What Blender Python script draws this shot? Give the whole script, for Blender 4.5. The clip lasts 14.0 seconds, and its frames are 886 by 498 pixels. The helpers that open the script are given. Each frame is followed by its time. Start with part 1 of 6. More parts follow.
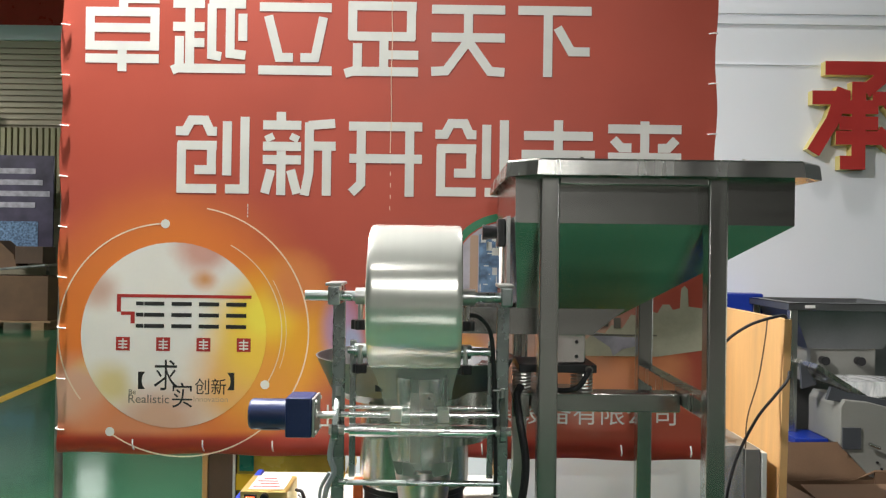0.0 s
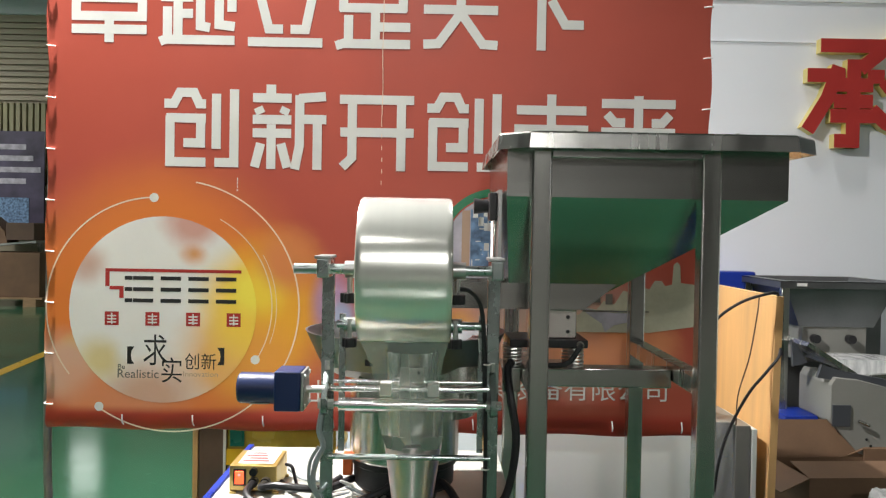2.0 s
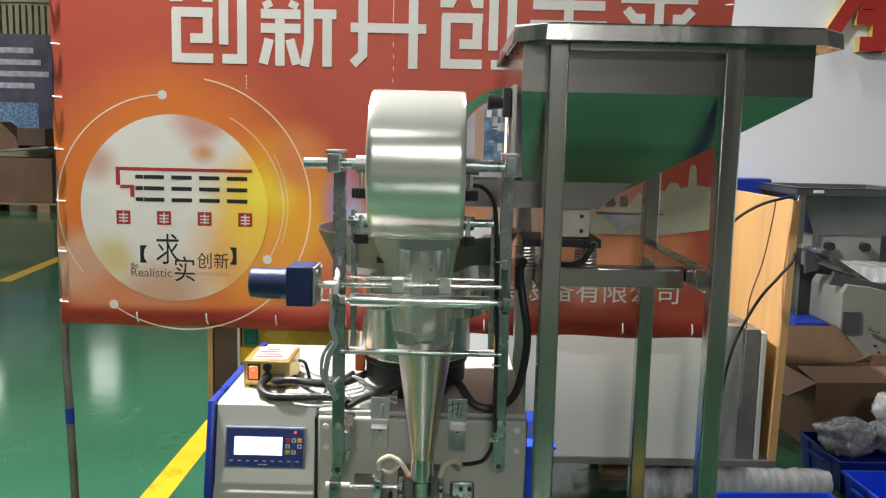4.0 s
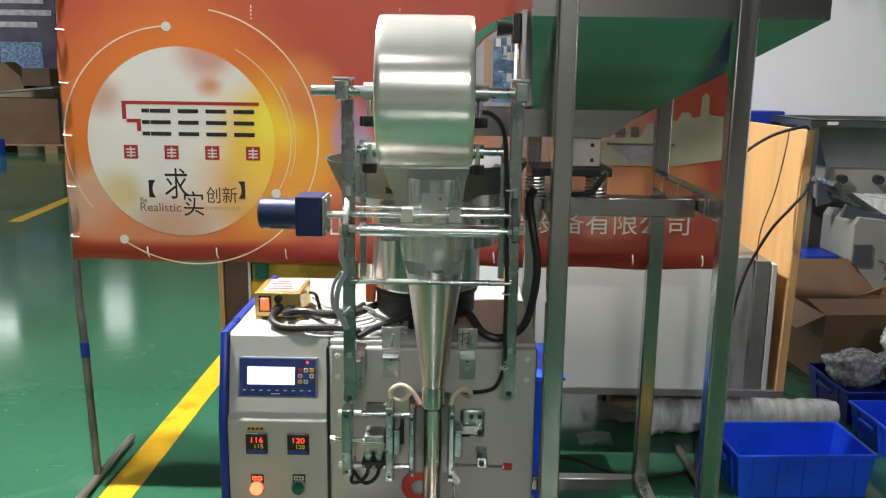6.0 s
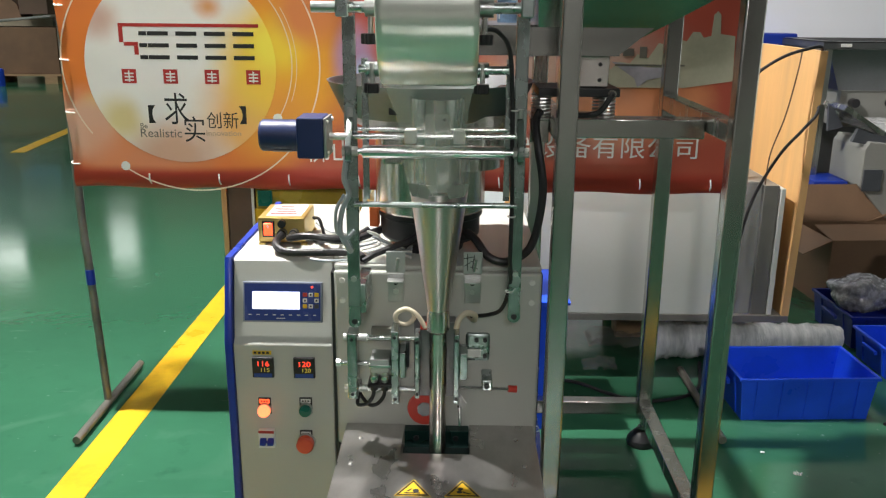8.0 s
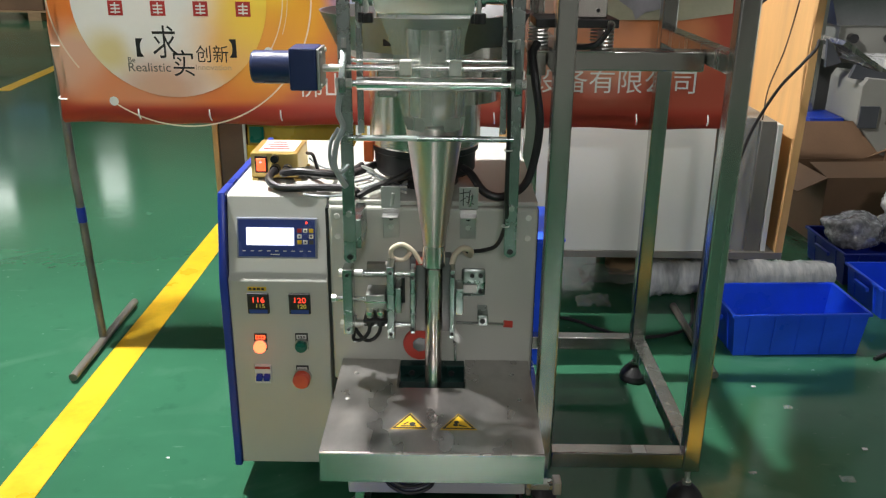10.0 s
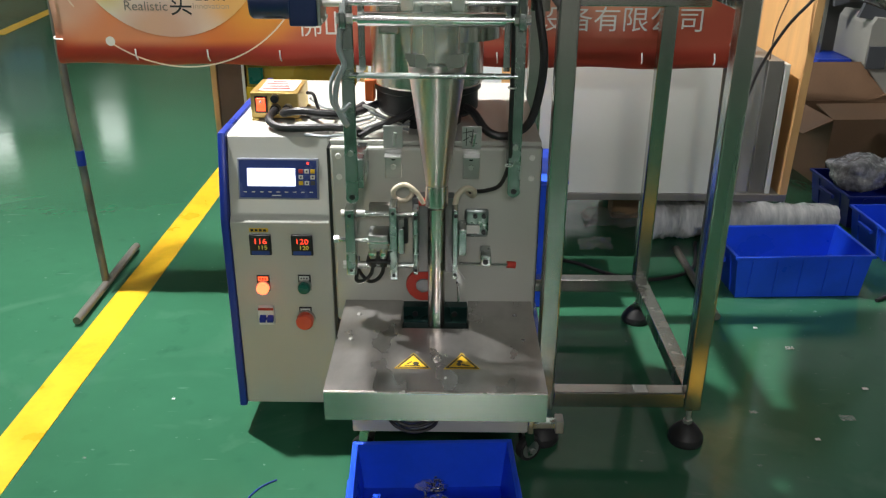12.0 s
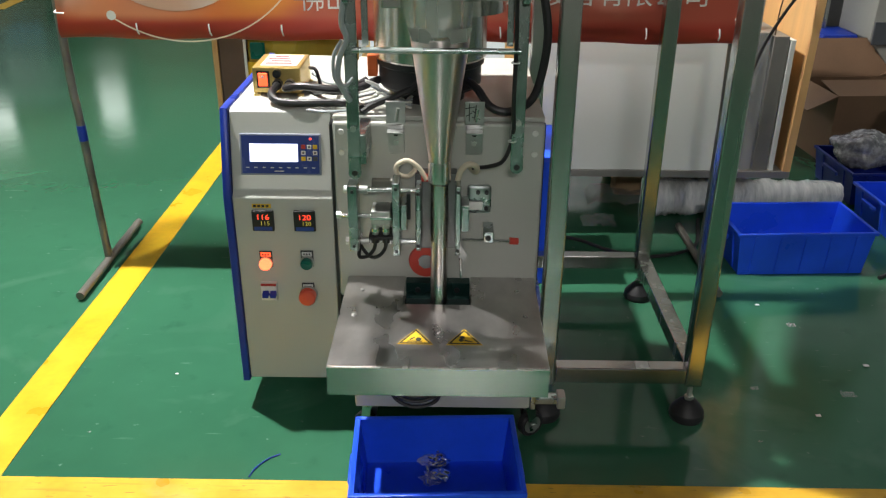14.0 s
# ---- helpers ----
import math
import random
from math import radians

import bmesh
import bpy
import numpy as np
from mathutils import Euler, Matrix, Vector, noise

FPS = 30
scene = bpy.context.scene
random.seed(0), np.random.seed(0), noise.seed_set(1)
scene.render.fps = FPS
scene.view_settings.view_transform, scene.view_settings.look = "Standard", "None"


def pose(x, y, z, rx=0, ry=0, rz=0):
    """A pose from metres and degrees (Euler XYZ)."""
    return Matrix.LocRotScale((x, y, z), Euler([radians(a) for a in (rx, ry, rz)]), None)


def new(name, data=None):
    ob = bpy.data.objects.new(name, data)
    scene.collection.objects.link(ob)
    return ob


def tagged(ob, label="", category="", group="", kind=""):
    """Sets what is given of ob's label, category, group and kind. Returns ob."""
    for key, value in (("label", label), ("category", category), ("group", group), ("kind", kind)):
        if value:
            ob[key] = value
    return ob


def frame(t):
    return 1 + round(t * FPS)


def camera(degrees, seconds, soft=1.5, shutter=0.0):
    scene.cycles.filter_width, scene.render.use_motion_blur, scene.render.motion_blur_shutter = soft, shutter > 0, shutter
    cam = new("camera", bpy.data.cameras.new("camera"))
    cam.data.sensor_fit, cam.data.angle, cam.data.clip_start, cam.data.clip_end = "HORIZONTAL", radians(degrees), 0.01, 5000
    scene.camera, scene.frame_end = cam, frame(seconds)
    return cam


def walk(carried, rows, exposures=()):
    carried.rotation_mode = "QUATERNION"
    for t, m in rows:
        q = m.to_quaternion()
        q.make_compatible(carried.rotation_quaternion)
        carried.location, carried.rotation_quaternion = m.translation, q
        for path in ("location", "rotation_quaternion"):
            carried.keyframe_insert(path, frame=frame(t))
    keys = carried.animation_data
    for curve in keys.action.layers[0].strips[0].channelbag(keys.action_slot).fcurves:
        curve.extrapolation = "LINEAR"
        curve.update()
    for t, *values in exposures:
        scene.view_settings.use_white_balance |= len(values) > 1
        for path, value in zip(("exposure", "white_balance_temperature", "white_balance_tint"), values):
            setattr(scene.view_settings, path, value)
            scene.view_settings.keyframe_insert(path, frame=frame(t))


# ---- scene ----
cam = camera(55.58, 14.0, soft=1.25)
PATH = [
    (0.0, pose(0.0763, -1.7354, 1.3214, 90.234, -0.762, -0.136)),
    (0.5, pose(0.0812, -1.7288, 1.3224, 90.690, -0.843, -1.021)),
    (1.0, pose(0.0835, -1.7237, 1.3234, 90.926, -0.747, -1.030)),
    (1.5, pose(0.0842, -1.7215, 1.3181, 90.200, -0.831, -0.945)),
    (2.0, pose(0.0823, -1.7187, 1.3113, 88.793, -0.993, -0.570)),
    (2.5, pose(0.0826, -1.7122, 1.3041, 86.750, -1.015, 0.033)),
    (3.0, pose(0.0829, -1.7062, 1.2972, 85.176, -1.276, 0.049)),
    (5.5, pose(0.0788, -1.6965, 1.2683, 79.465, -0.968, 0.658)),
    (6.0, pose(0.0804, -1.6957, 1.2640, 78.519, -0.817, 0.787)),
    (6.5, pose(0.0817, -1.6951, 1.2605, 77.524, -0.787, 0.887)),
    (7.0, pose(0.0819, -1.6892, 1.2551, 76.239, -0.662, 1.098)),
    (7.5, pose(0.0810, -1.6853, 1.2509, 75.091, -0.562, 1.073)),
    (8.0, pose(0.0820, -1.6806, 1.2446, 73.811, -0.474, 1.078)),
    (8.5, pose(0.0820, -1.6772, 1.2425, 72.812, -0.448, 0.871)),
    (9.0, pose(0.0799, -1.6747, 1.2369, 71.826, -0.539, 0.515)),
    (11.5, pose(0.0713, -1.6681, 1.2186, 67.054, -0.508, 0.554)),
    (12.0, pose(0.0713, -1.6665, 1.2120, 66.207, -0.359, 0.549)),
    (12.5, pose(0.0730, -1.6656, 1.2095, 65.063, -0.221, 0.483)),
    (13.0, pose(0.0733, -1.6644, 1.2070, 64.446, -0.204, 0.566)),
    (13.5, pose(0.0710, -1.6639, 1.2092, 64.371, -0.336, 0.672)),
    (14.0, pose(0.0698, -1.6665, 1.2103, 64.630, -0.417, 0.719)),
]
EXPOSURES = [(0.0, 0.0), (3.0, 0.0), (6.5, 0.0), (9.0, -0.03), (14.0, -0.07)]
walk(cam, PATH, EXPOSURES)
# unseen lamps (place, power, size): first inferred from shadows, the rest added fill
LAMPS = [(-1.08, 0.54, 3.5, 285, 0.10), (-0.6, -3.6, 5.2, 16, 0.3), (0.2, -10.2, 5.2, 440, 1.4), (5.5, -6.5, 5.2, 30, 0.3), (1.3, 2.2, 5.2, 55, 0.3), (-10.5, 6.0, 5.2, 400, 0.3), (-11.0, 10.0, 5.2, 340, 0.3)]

# ---- world and light ----
world = bpy.data.worlds.new("hall_world")
scene.world = world
world.use_nodes = True
world.node_tree.nodes["Background"].inputs[0].default_value = (0.75, 0.85, 1.0, 1)
world.node_tree.nodes["Background"].inputs[1].default_value = 0.006


# ---- materials ----
def mat(name, col, rough=0.5, metal=0.0, var=0.12, scale=5.0, fine=90.0, bump=0.02, stretch=(1, 1, 1),
        coat=0.0, trans=0.0, ior=1.45, rvar=0.1, emit=0.0, alpha=1.0, col2=None, spec=0.5, aniso=0.0, turned=0.0):
    """A node material: base colour varied at two scales, roughness variation and fine relief."""
    m = bpy.data.materials.new(name)
    m.use_nodes = True
    n, l = m.node_tree.nodes, m.node_tree.links
    b = n["Principled BSDF"]
    tc = n.new("ShaderNodeTexCoord")
    mp = n.new("ShaderNodeMapping")
    mp.inputs["Scale"].default_value = stretch
    l.new(tc.outputs["Object"], mp.inputs[0])
    big, small = n.new("ShaderNodeTexNoise"), n.new("ShaderNodeTexNoise")
    for t, s, d in ((big, scale, 4), (small, fine, 3)):
        t.inputs["Scale"].default_value, t.inputs["Detail"].default_value = s, d
        l.new(mp.outputs[0], t.inputs[0])
    mix = n.new("ShaderNodeMix")
    mix.data_type = "RGBA"
    dark = tuple(c * (1 - var) for c in col) if col2 is None else col2
    light = tuple(min(1, c * (1 + var)) for c in col) if col2 is None else col
    mix.inputs[6].default_value, mix.inputs[7].default_value = (*dark, 1), (*light, 1)
    add = n.new("ShaderNodeMath")
    add.operation = "MULTIPLY_ADD"
    l.new(small.outputs[0], add.inputs[0])
    add.inputs[1].default_value = 0.35
    sub = n.new("ShaderNodeMapRange")
    sub.inputs[1].default_value, sub.inputs[2].default_value = 0.3, 0.7
    sub.inputs[3].default_value, sub.inputs[4].default_value = -0.15, 0.8
    l.new(big.outputs[0], sub.inputs[0])
    l.new(sub.outputs[0], add.inputs[2])
    l.new(add.outputs[0], mix.inputs[0])
    l.new(mix.outputs[2], b.inputs["Base Color"])
    r = n.new("ShaderNodeMapRange")
    r.inputs[3].default_value, r.inputs[4].default_value = max(0.02, rough - rvar), min(1, rough + rvar)
    r.inputs[1].default_value, r.inputs[2].default_value = 0.3, 0.7
    l.new(big.outputs[0], r.inputs[0])
    l.new(r.outputs[0], b.inputs["Roughness"])
    b.inputs["Metallic"].default_value = metal
    b.inputs["Anisotropic"].default_value, b.inputs["Anisotropic Rotation"].default_value = aniso, turned
    b.inputs["Coat Weight"].default_value = coat
    b.inputs["Coat Roughness"].default_value = 0.14
    b.inputs["Transmission Weight"].default_value = trans
    b.inputs["IOR"].default_value = ior
    b.inputs["Alpha"].default_value = alpha
    b.inputs["Specular IOR Level"].default_value = spec
    if bump:
        bp = n.new("ShaderNodeBump")
        bp.inputs["Strength"].default_value, bp.inputs["Distance"].default_value = bump, 0.01
        l.new(small.outputs[0], bp.inputs["Height"])
        l.new(bp.outputs[0], b.inputs["Normal"])
    if emit:
        b.inputs["Emission Color"].default_value = (*col, 1)
        b.inputs["Emission Strength"].default_value = emit
    return m


M = dict(
    cream=mat("cream_enamel", (0.47, 0.48, 0.44), 0.42, var=0.05, scale=3, fine=250, bump=0.03),
    blue=mat("blue_enamel", (0.01, 0.035, 0.30), 0.35, var=0.1),
    steel=mat("brushed_stainless", (0.46, 0.465, 0.44), 0.25, 1.0, var=0.10, scale=3, fine=60, bump=0.02, stretch=(7, 7, 0.35), rvar=0.06),
    steel_h=mat("brushed_sheet_stainless", (0.44, 0.44, 0.42), 0.22, 1.0, var=0.10, scale=3, fine=60, bump=0.006, stretch=(0.35, 7, 7), rvar=0.03),
    tray=mat("scuffed_stainless_sheet", (0.47, 0.455, 0.44), 0.30, 1.0, var=0.17, scale=9, fine=70, bump=0.012, stretch=(1.6, 0.9, 1), rvar=0.06),
    polish=mat("polished_stainless", (0.79, 0.72, 0.70), 0.22, 1.0, var=0.12, scale=4, fine=50, bump=0.01, stretch=(8, 8, 0.3), rvar=0.05, aniso=0.7, turned=0.25),
    cone=mat("brushed_cone_stainless", (0.80, 0.69, 0.69), 0.34, 1.0, var=0.14, scale=4, fine=60, bump=0.02, stretch=(9, 9, 0.4), rvar=0.06, aniso=0.8, turned=0.25),
    clear=mat("clear_film_web", (0.80, 0.82, 0.80), 0.10, var=0.03, bump=0.08, fine=14, alpha=0.30, spec=1.0),
    chrome=mat("chromed_rod", (0.72, 0.73, 0.73), 0.13, 1.0, var=0.06, rvar=0.05),
    zinc=mat("zinc_plated_steel", (0.36, 0.41, 0.40), 0.26, 1.0, var=0.15, scale=18, fine=150, rvar=0.1),
    alu=mat("bare_aluminium", (0.46, 0.47, 0.46), 0.38, 0.9, var=0.1),
    motor=mat("navy_cast_paint", (0.015, 0.03, 0.11), 0.40, var=0.15, fine=200, bump=0.06),
    black=mat("black_rubber", (0.018, 0.018, 0.020), 0.42, var=0.2, fine=200, bump=0.05),
    blackp=mat("black_plastic", (0.02, 0.02, 0.022), 0.35, var=0.15),
    darkgrey=mat("dark_grey_plastic", (0.06, 0.065, 0.075), 0.4, var=0.12),
    whitep=mat("white_nylon", (0.72, 0.72, 0.68), 0.4, var=0.06),
    greyhose=mat("grey_cable_sheath", (0.33, 0.37, 0.38), 0.4, var=0.1),
    ivory=mat("ivory_ceramic_sleeve", (0.62, 0.55, 0.42), 0.55, var=0.12),
    gold=mat("gold_anodised_sheet", (0.62, 0.46, 0.16), 0.36, 0.75, var=0.12, scale=9),
    film=mat("clear_film_roll", (0.84, 0.85, 0.79), 0.22, 0.60, var=0.03, scale=3, fine=40, bump=0.0, stretch=(14, 0.6, 0.6), coat=0.15, rvar=0.01),
    core=mat("cardboard_core", (0.42, 0.30, 0.18), 0.8),
    red=mat("red_plastic", (0.50, 0.045, 0.03), 0.35, var=0.1),
    estop=mat("orange_red_button", (0.66, 0.09, 0.05), 0.3, var=0.06),
    slotm=mat("reflected_green_steel", (0.015, 0.05, 0.045), 0.3, 0.6, var=0.2),
    green=mat("green_button", (0.01, 0.12, 0.09), 0.3, var=0.1),
    bluep=mat("blue_crate_plastic", (0.016, 0.092, 0.84), 0.36, var=0.14, scale=6, fine=120, bump=0.03, spec=0.4),
    dblue=mat("dark_blue_crate_plastic", (0.008, 0.022, 0.22), 0.4, var=0.14),
    hmi=mat("blue_membrane", (0.045, 0.075, 0.28), 0.22, var=0.08, scale=20),
    hmif=mat("grey_bezel", (0.24, 0.27, 0.34), 0.35, var=0.1),
    lcd=mat("lit_lcd", (0.80, 0.84, 1.0), 0.2, var=0.01, emit=1.5, bump=0),
    ledred=mat("lit_red_digits", (1.0, 0.06, 0.03), 0.3, var=0.01, emit=1.9, bump=0),
    ledgrn=mat("lit_amber_digits", (0.6, 0.5, 0.08), 0.3, var=0.01, emit=0.35, bump=0),
    lamp=mat("lit_indicator", (1.0, 0.16, 0.06), 0.3, var=0.01, emit=3.2, bump=0),
    lampr=mat("lit_rocker", (1.0, 0.12, 0.04), 0.3, var=0.01, emit=1.6, bump=0),
    white=mat("white_label", (0.72, 0.72, 0.70), 0.5, var=0.04),
    yellow=mat("yellow_label", (0.72, 0.46, 0.02), 0.4, var=0.06),
    ink=mat("black_ink", (0.02, 0.02, 0.02), 0.5, var=0.1),
    redink=mat("red_ink", (0.42, 0.03, 0.025), 0.45, var=0.1),
    rust=mat("dull_steel_pipe", (0.20, 0.19, 0.165), 0.5, 0.6, var=0.3, scale=10),
    ply=mat("pine_plywood", (0.60, 0.36, 0.15), 0.55, var=0.16, scale=2.2, fine=40, bump=0.04, stretch=(6, 6, 0.6)),
    pallet=mat("raw_pallet_wood", (0.34, 0.22, 0.12), 0.75, var=0.25, scale=4, stretch=(1, 6, 6), bump=0.08),
    board=mat("pale_grey_laminate", (0.60, 0.625, 0.59), 0.35, var=0.04, scale=1.5),
    gpanel=mat("grey_sheet_panel", (0.17, 0.165, 0.15), 0.4, var=0.15),
    wrap=mat("clear_plastic_wrap", (0.75, 0.77, 0.78), 0.16, var=0.05, bump=0.3, fine=35, alpha=0.22, spec=0.8),
    bubble=mat("milky_wrap_roll", (0.82, 0.85, 0.87), 0.16, var=0.28, scale=16, fine=40, bump=0.6, stretch=(2.5, 0.7, 0.7), coat=0.5),
    bag=mat("bag_of_grey_granules", (0.20, 0.205, 0.22), 0.25, var=0.4, scale=60, fine=220, bump=0.25, coat=0.7),
    card=mat("brown_cardboard", (0.17, 0.10, 0.058), 0.75, var=0.18, scale=4, bump=0.04),
    cardd=mat("dark_cardboard", (0.10, 0.065, 0.045), 0.75, var=0.2, scale=4),
    wall=mat("white_wall_paint", (0.80, 0.83, 0.88), 0.6, var=0.03, scale=1.2, fine=60),
    wallb=mat("beige_cladding", (0.42, 0.37, 0.27), 0.6, var=0.25, scale=1.0, stretch=(0.3, 1, 6)),
    walld=mat("olive_profile_sheet", (0.30, 0.28, 0.16), 0.55, var=0.12),
    wallg=mat("grey_profile_sheet", (0.34, 0.32, 0.30), 0.55, var=0.12),
    wallf=mat("dark_profile_sheet", (0.09, 0.09, 0.085), 0.6, var=0.2),
    # cream enamel of the second machine, its corner's shade put into the colour
    machg=mat("shaded_cream_enamel", (0.24, 0.24, 0.22), 0.45, var=0.10, scale=3),
    steel_d=mat("dull_dark_steel_sheet", (0.20, 0.205, 0.21), 0.42, 0.9, var=0.2, scale=3),
    concrete=mat("unseen_grey_floor", (0.20, 0.185, 0.17), 0.6, var=0.18, scale=2, fine=60, bump=0.05),
    roof=mat("grey_roof_sheet", (0.35, 0.35, 0.34), 0.6, var=0.1),
    ypaint=mat("yellow_floor_paint", (0.66, 0.40, 0.018), 0.34, var=0.22, scale=9, fine=60, bump=0.04),
    purple=mat("purple_printed_board", (0.06, 0.05, 0.09), 0.45, var=0.5, scale=3),
    yfilm=mat("yellow_wrapped_drum", (0.30, 0.22, 0.03), 0.2, var=0.45, scale=6, bump=0.2, fine=18, coat=0.6),
    bolt=mat("zinc_bolt", (0.62, 0.62, 0.60), 0.3, 0.9, var=0.1),
    orange=mat("orange_plastic", (0.62, 0.12, 0.02), 0.4),
    # glowing panes of the windows added for reflections
    sidepane=mat("added_glow_pane", (0.95, 1.0, 0.97), 0.4, var=0.01, emit=1.1, bump=0),
    pane=mat("bright_pane", (0.95, 1.0, 0.95), 0.4, var=0.01, emit=2.3, bump=0),
    # glowing diffuser of the unseen lamps, adds light of its own
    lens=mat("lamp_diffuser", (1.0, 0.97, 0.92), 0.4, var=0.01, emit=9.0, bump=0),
)



def worn_paint():
    """Yellow line paint with dark chips and long scrapes."""
    m = mat("worn_yellow_floor_paint", (0.66, 0.38, 0.03), 0.36, var=0.22, scale=9, fine=60, bump=0.04)
    n, l = m.node_tree.nodes, m.node_tree.links
    b = n["Principled BSDF"]
    prev = b.inputs["Base Color"].links[0].from_socket
    tc = n.new("ShaderNodeTexCoord")
    for stretch, scale, lo, hi, amount, col in (((1, 6, 1), 26, 0.66, 0.70, 0.85, (0.10, 0.07, 0.03)), ((0.5, 9, 1), 9, 0.56, 0.70, 0.55, (0.40, 0.22, 0.03)), ((1, 2, 1), 5, 0.58, 0.75, 0.5, (0.62, 0.48, 0.20))):
        mp, no, mr, mx = n.new("ShaderNodeMapping"), n.new("ShaderNodeTexNoise"), n.new("ShaderNodeMapRange"), n.new("ShaderNodeMix")
        mp.inputs["Scale"].default_value = stretch
        no.inputs["Scale"].default_value, no.inputs["Detail"].default_value = scale, 6
        mr.inputs[1].default_value, mr.inputs[2].default_value, mr.inputs[4].default_value = lo, hi, amount
        mx.data_type = "RGBA"
        mx.inputs[7].default_value = (*col, 1)
        l.new(tc.outputs["Object"], mp.inputs[0])
        l.new(mp.outputs[0], no.inputs[0])
        l.new(no.outputs[0], mr.inputs[0])
        l.new(mr.outputs[0], mx.inputs[0])
        l.new(prev, mx.inputs[6])
        prev = mx.outputs[2]
    l.new(prev, b.inputs["Base Color"])
    return m


M["ypaint_worn"] = worn_paint()


def floor_material():
    m = mat("green_epoxy_floor", (0.031, 0.122, 0.067), 0.115, var=0.18, scale=0.9, fine=15, bump=0.038, coat=0.0, rvar=0.05, spec=0.5)
    n, l = m.node_tree.nodes, m.node_tree.links
    b = n["Principled BSDF"]
    old = b.inputs["Base Color"].links[0].from_socket
    tc = n.new("ShaderNodeTexCoord")
    sc = n.new("ShaderNodeTexNoise")
    sc.inputs["Scale"].default_value, sc.inputs["Detail"].default_value, sc.inputs["Distortion"].default_value = 2.3, 8, 1.2
    l.new(tc.outputs["Object"], sc.inputs[0])
    mr = n.new("ShaderNodeMapRange")
    mr.inputs[1].default_value, mr.inputs[2].default_value, mr.inputs[4].default_value = 0.58, 0.82, 0.45
    l.new(sc.outputs[0], mr.inputs[0])
    mx = n.new("ShaderNodeMix")
    mx.data_type = "RGBA"
    mx.inputs[7].default_value = (0.12, 0.24, 0.17, 1)
    l.new(mr.outputs[0], mx.inputs[0])
    l.new(old, mx.inputs[6])
    last = mx.outputs[2]
    for stretch, scale, lo, hi, amount, col in (((1, 1, 1), 42, 0.70, 0.76, 0.55, (0.20, 0.30, 0.25)), ((1, 7, 1), 7, 0.68, 0.74, 0.35, (0.14, 0.25, 0.19)), ((1, 1, 1), 12, 0.62, 0.78, 0.45, (0.016, 0.075, 0.042))):
        mp, no, rg, mz = n.new("ShaderNodeMapping"), n.new("ShaderNodeTexNoise"), n.new("ShaderNodeMapRange"), n.new("ShaderNodeMix")
        mp.inputs["Scale"].default_value = stretch
        no.inputs["Scale"].default_value, no.inputs["Detail"].default_value = scale, 5
        rg.inputs[1].default_value, rg.inputs[2].default_value, rg.inputs[4].default_value = lo, hi, amount
        mz.data_type = "RGBA"
        mz.inputs[7].default_value = (*col, 1)
        l.new(tc.outputs["Object"], mp.inputs[0])
        l.new(mp.outputs[0], no.inputs[0])
        l.new(no.outputs[0], rg.inputs[0])
        l.new(rg.outputs[0], mz.inputs[0])
        l.new(last, mz.inputs[6])
        last = mz.outputs[2]
    l.new(last, b.inputs["Base Color"])
    return m


M["floor"] = floor_material()


# ---- mesh helpers ----
def box(bm, x0, x1, y0, y1, z0, z1, bevel=0.0, seg=2):
    vs = bmesh.ops.create_cube(bm, size=1)["verts"]
    for v in vs:
        v.co = Vector(((x0 + x1) / 2 + v.co.x * (x1 - x0), (y0 + y1) / 2 + v.co.y * (y1 - y0), (z0 + z1) / 2 + v.co.z * (z1 - z0)))
    if bevel:
        es = list({e for v in vs for e in v.link_edges})
        bmesh.ops.bevel(bm, geom=es, offset=bevel, segments=seg, affect="EDGES", profile=0.5)
    return bm


def B(*a, **k):
    return box(bmesh.new(), *a, **k)


def cyl(bm, p, q, r, r2=None, seg=24, caps=True):
    p, q = Vector(p), Vector(q)
    d = q - p
    seg = seg if seg == 6 else max(seg, 20)
    m = Matrix.Translation((p + q) / 2) @ d.to_track_quat("Z", "Y").to_matrix().to_4x4()
    bmesh.ops.create_cone(bm, cap_ends=caps, segments=seg, radius1=r, radius2=r if r2 is None else r2, depth=d.length, matrix=m)
    return bm


def C(p, q, r, r2=None, seg=24):
    return cyl(bmesh.new(), p, q, r, r2, seg)


def lathe(profile, centre, axis="z", seg=48):
    """A surface of revolution: profile of (radius, height) round an axis through centre."""
    bm = bmesh.new()
    rings = []
    for r, h in profile:
        ring = []
        for i in range(seg):
            a = 2 * math.pi * i / seg
            u, w = r * math.cos(a), r * math.sin(a)
            co = (u, w, h) if axis == "z" else ((h, u, w) if axis == "x" else (u, h, w))
            ring.append(bm.verts.new(Vector(co) + Vector(centre)))
        rings.append(ring)
    for a, b in zip(rings, rings[1:]):
        for i in range(seg):
            bm.faces.new((a[i], a[(i + 1) % seg], b[(i + 1) % seg], b[i]))
    bmesh.ops.recalc_face_normals(bm, faces=bm.faces[:])
    return bm


def smooth_path(pts, sub=8):
    pts = [Vector(p) for p in pts]
    ext = [2 * pts[0] - pts[1]] + pts + [2 * pts[-1] - pts[-2]]
    out = []
    for i in range(1, len(ext) - 2):
        a, b, c, d = ext[i - 1:i + 3]
        for k in range(sub):
            t = k / sub
            out.append(0.5 * (2 * b + (c - a) * t + (2 * a - 5 * b + 4 * c - d) * t * t + (3 * b - a - 3 * c + d) * t ** 3))
    out.append(pts[-1])
    return out


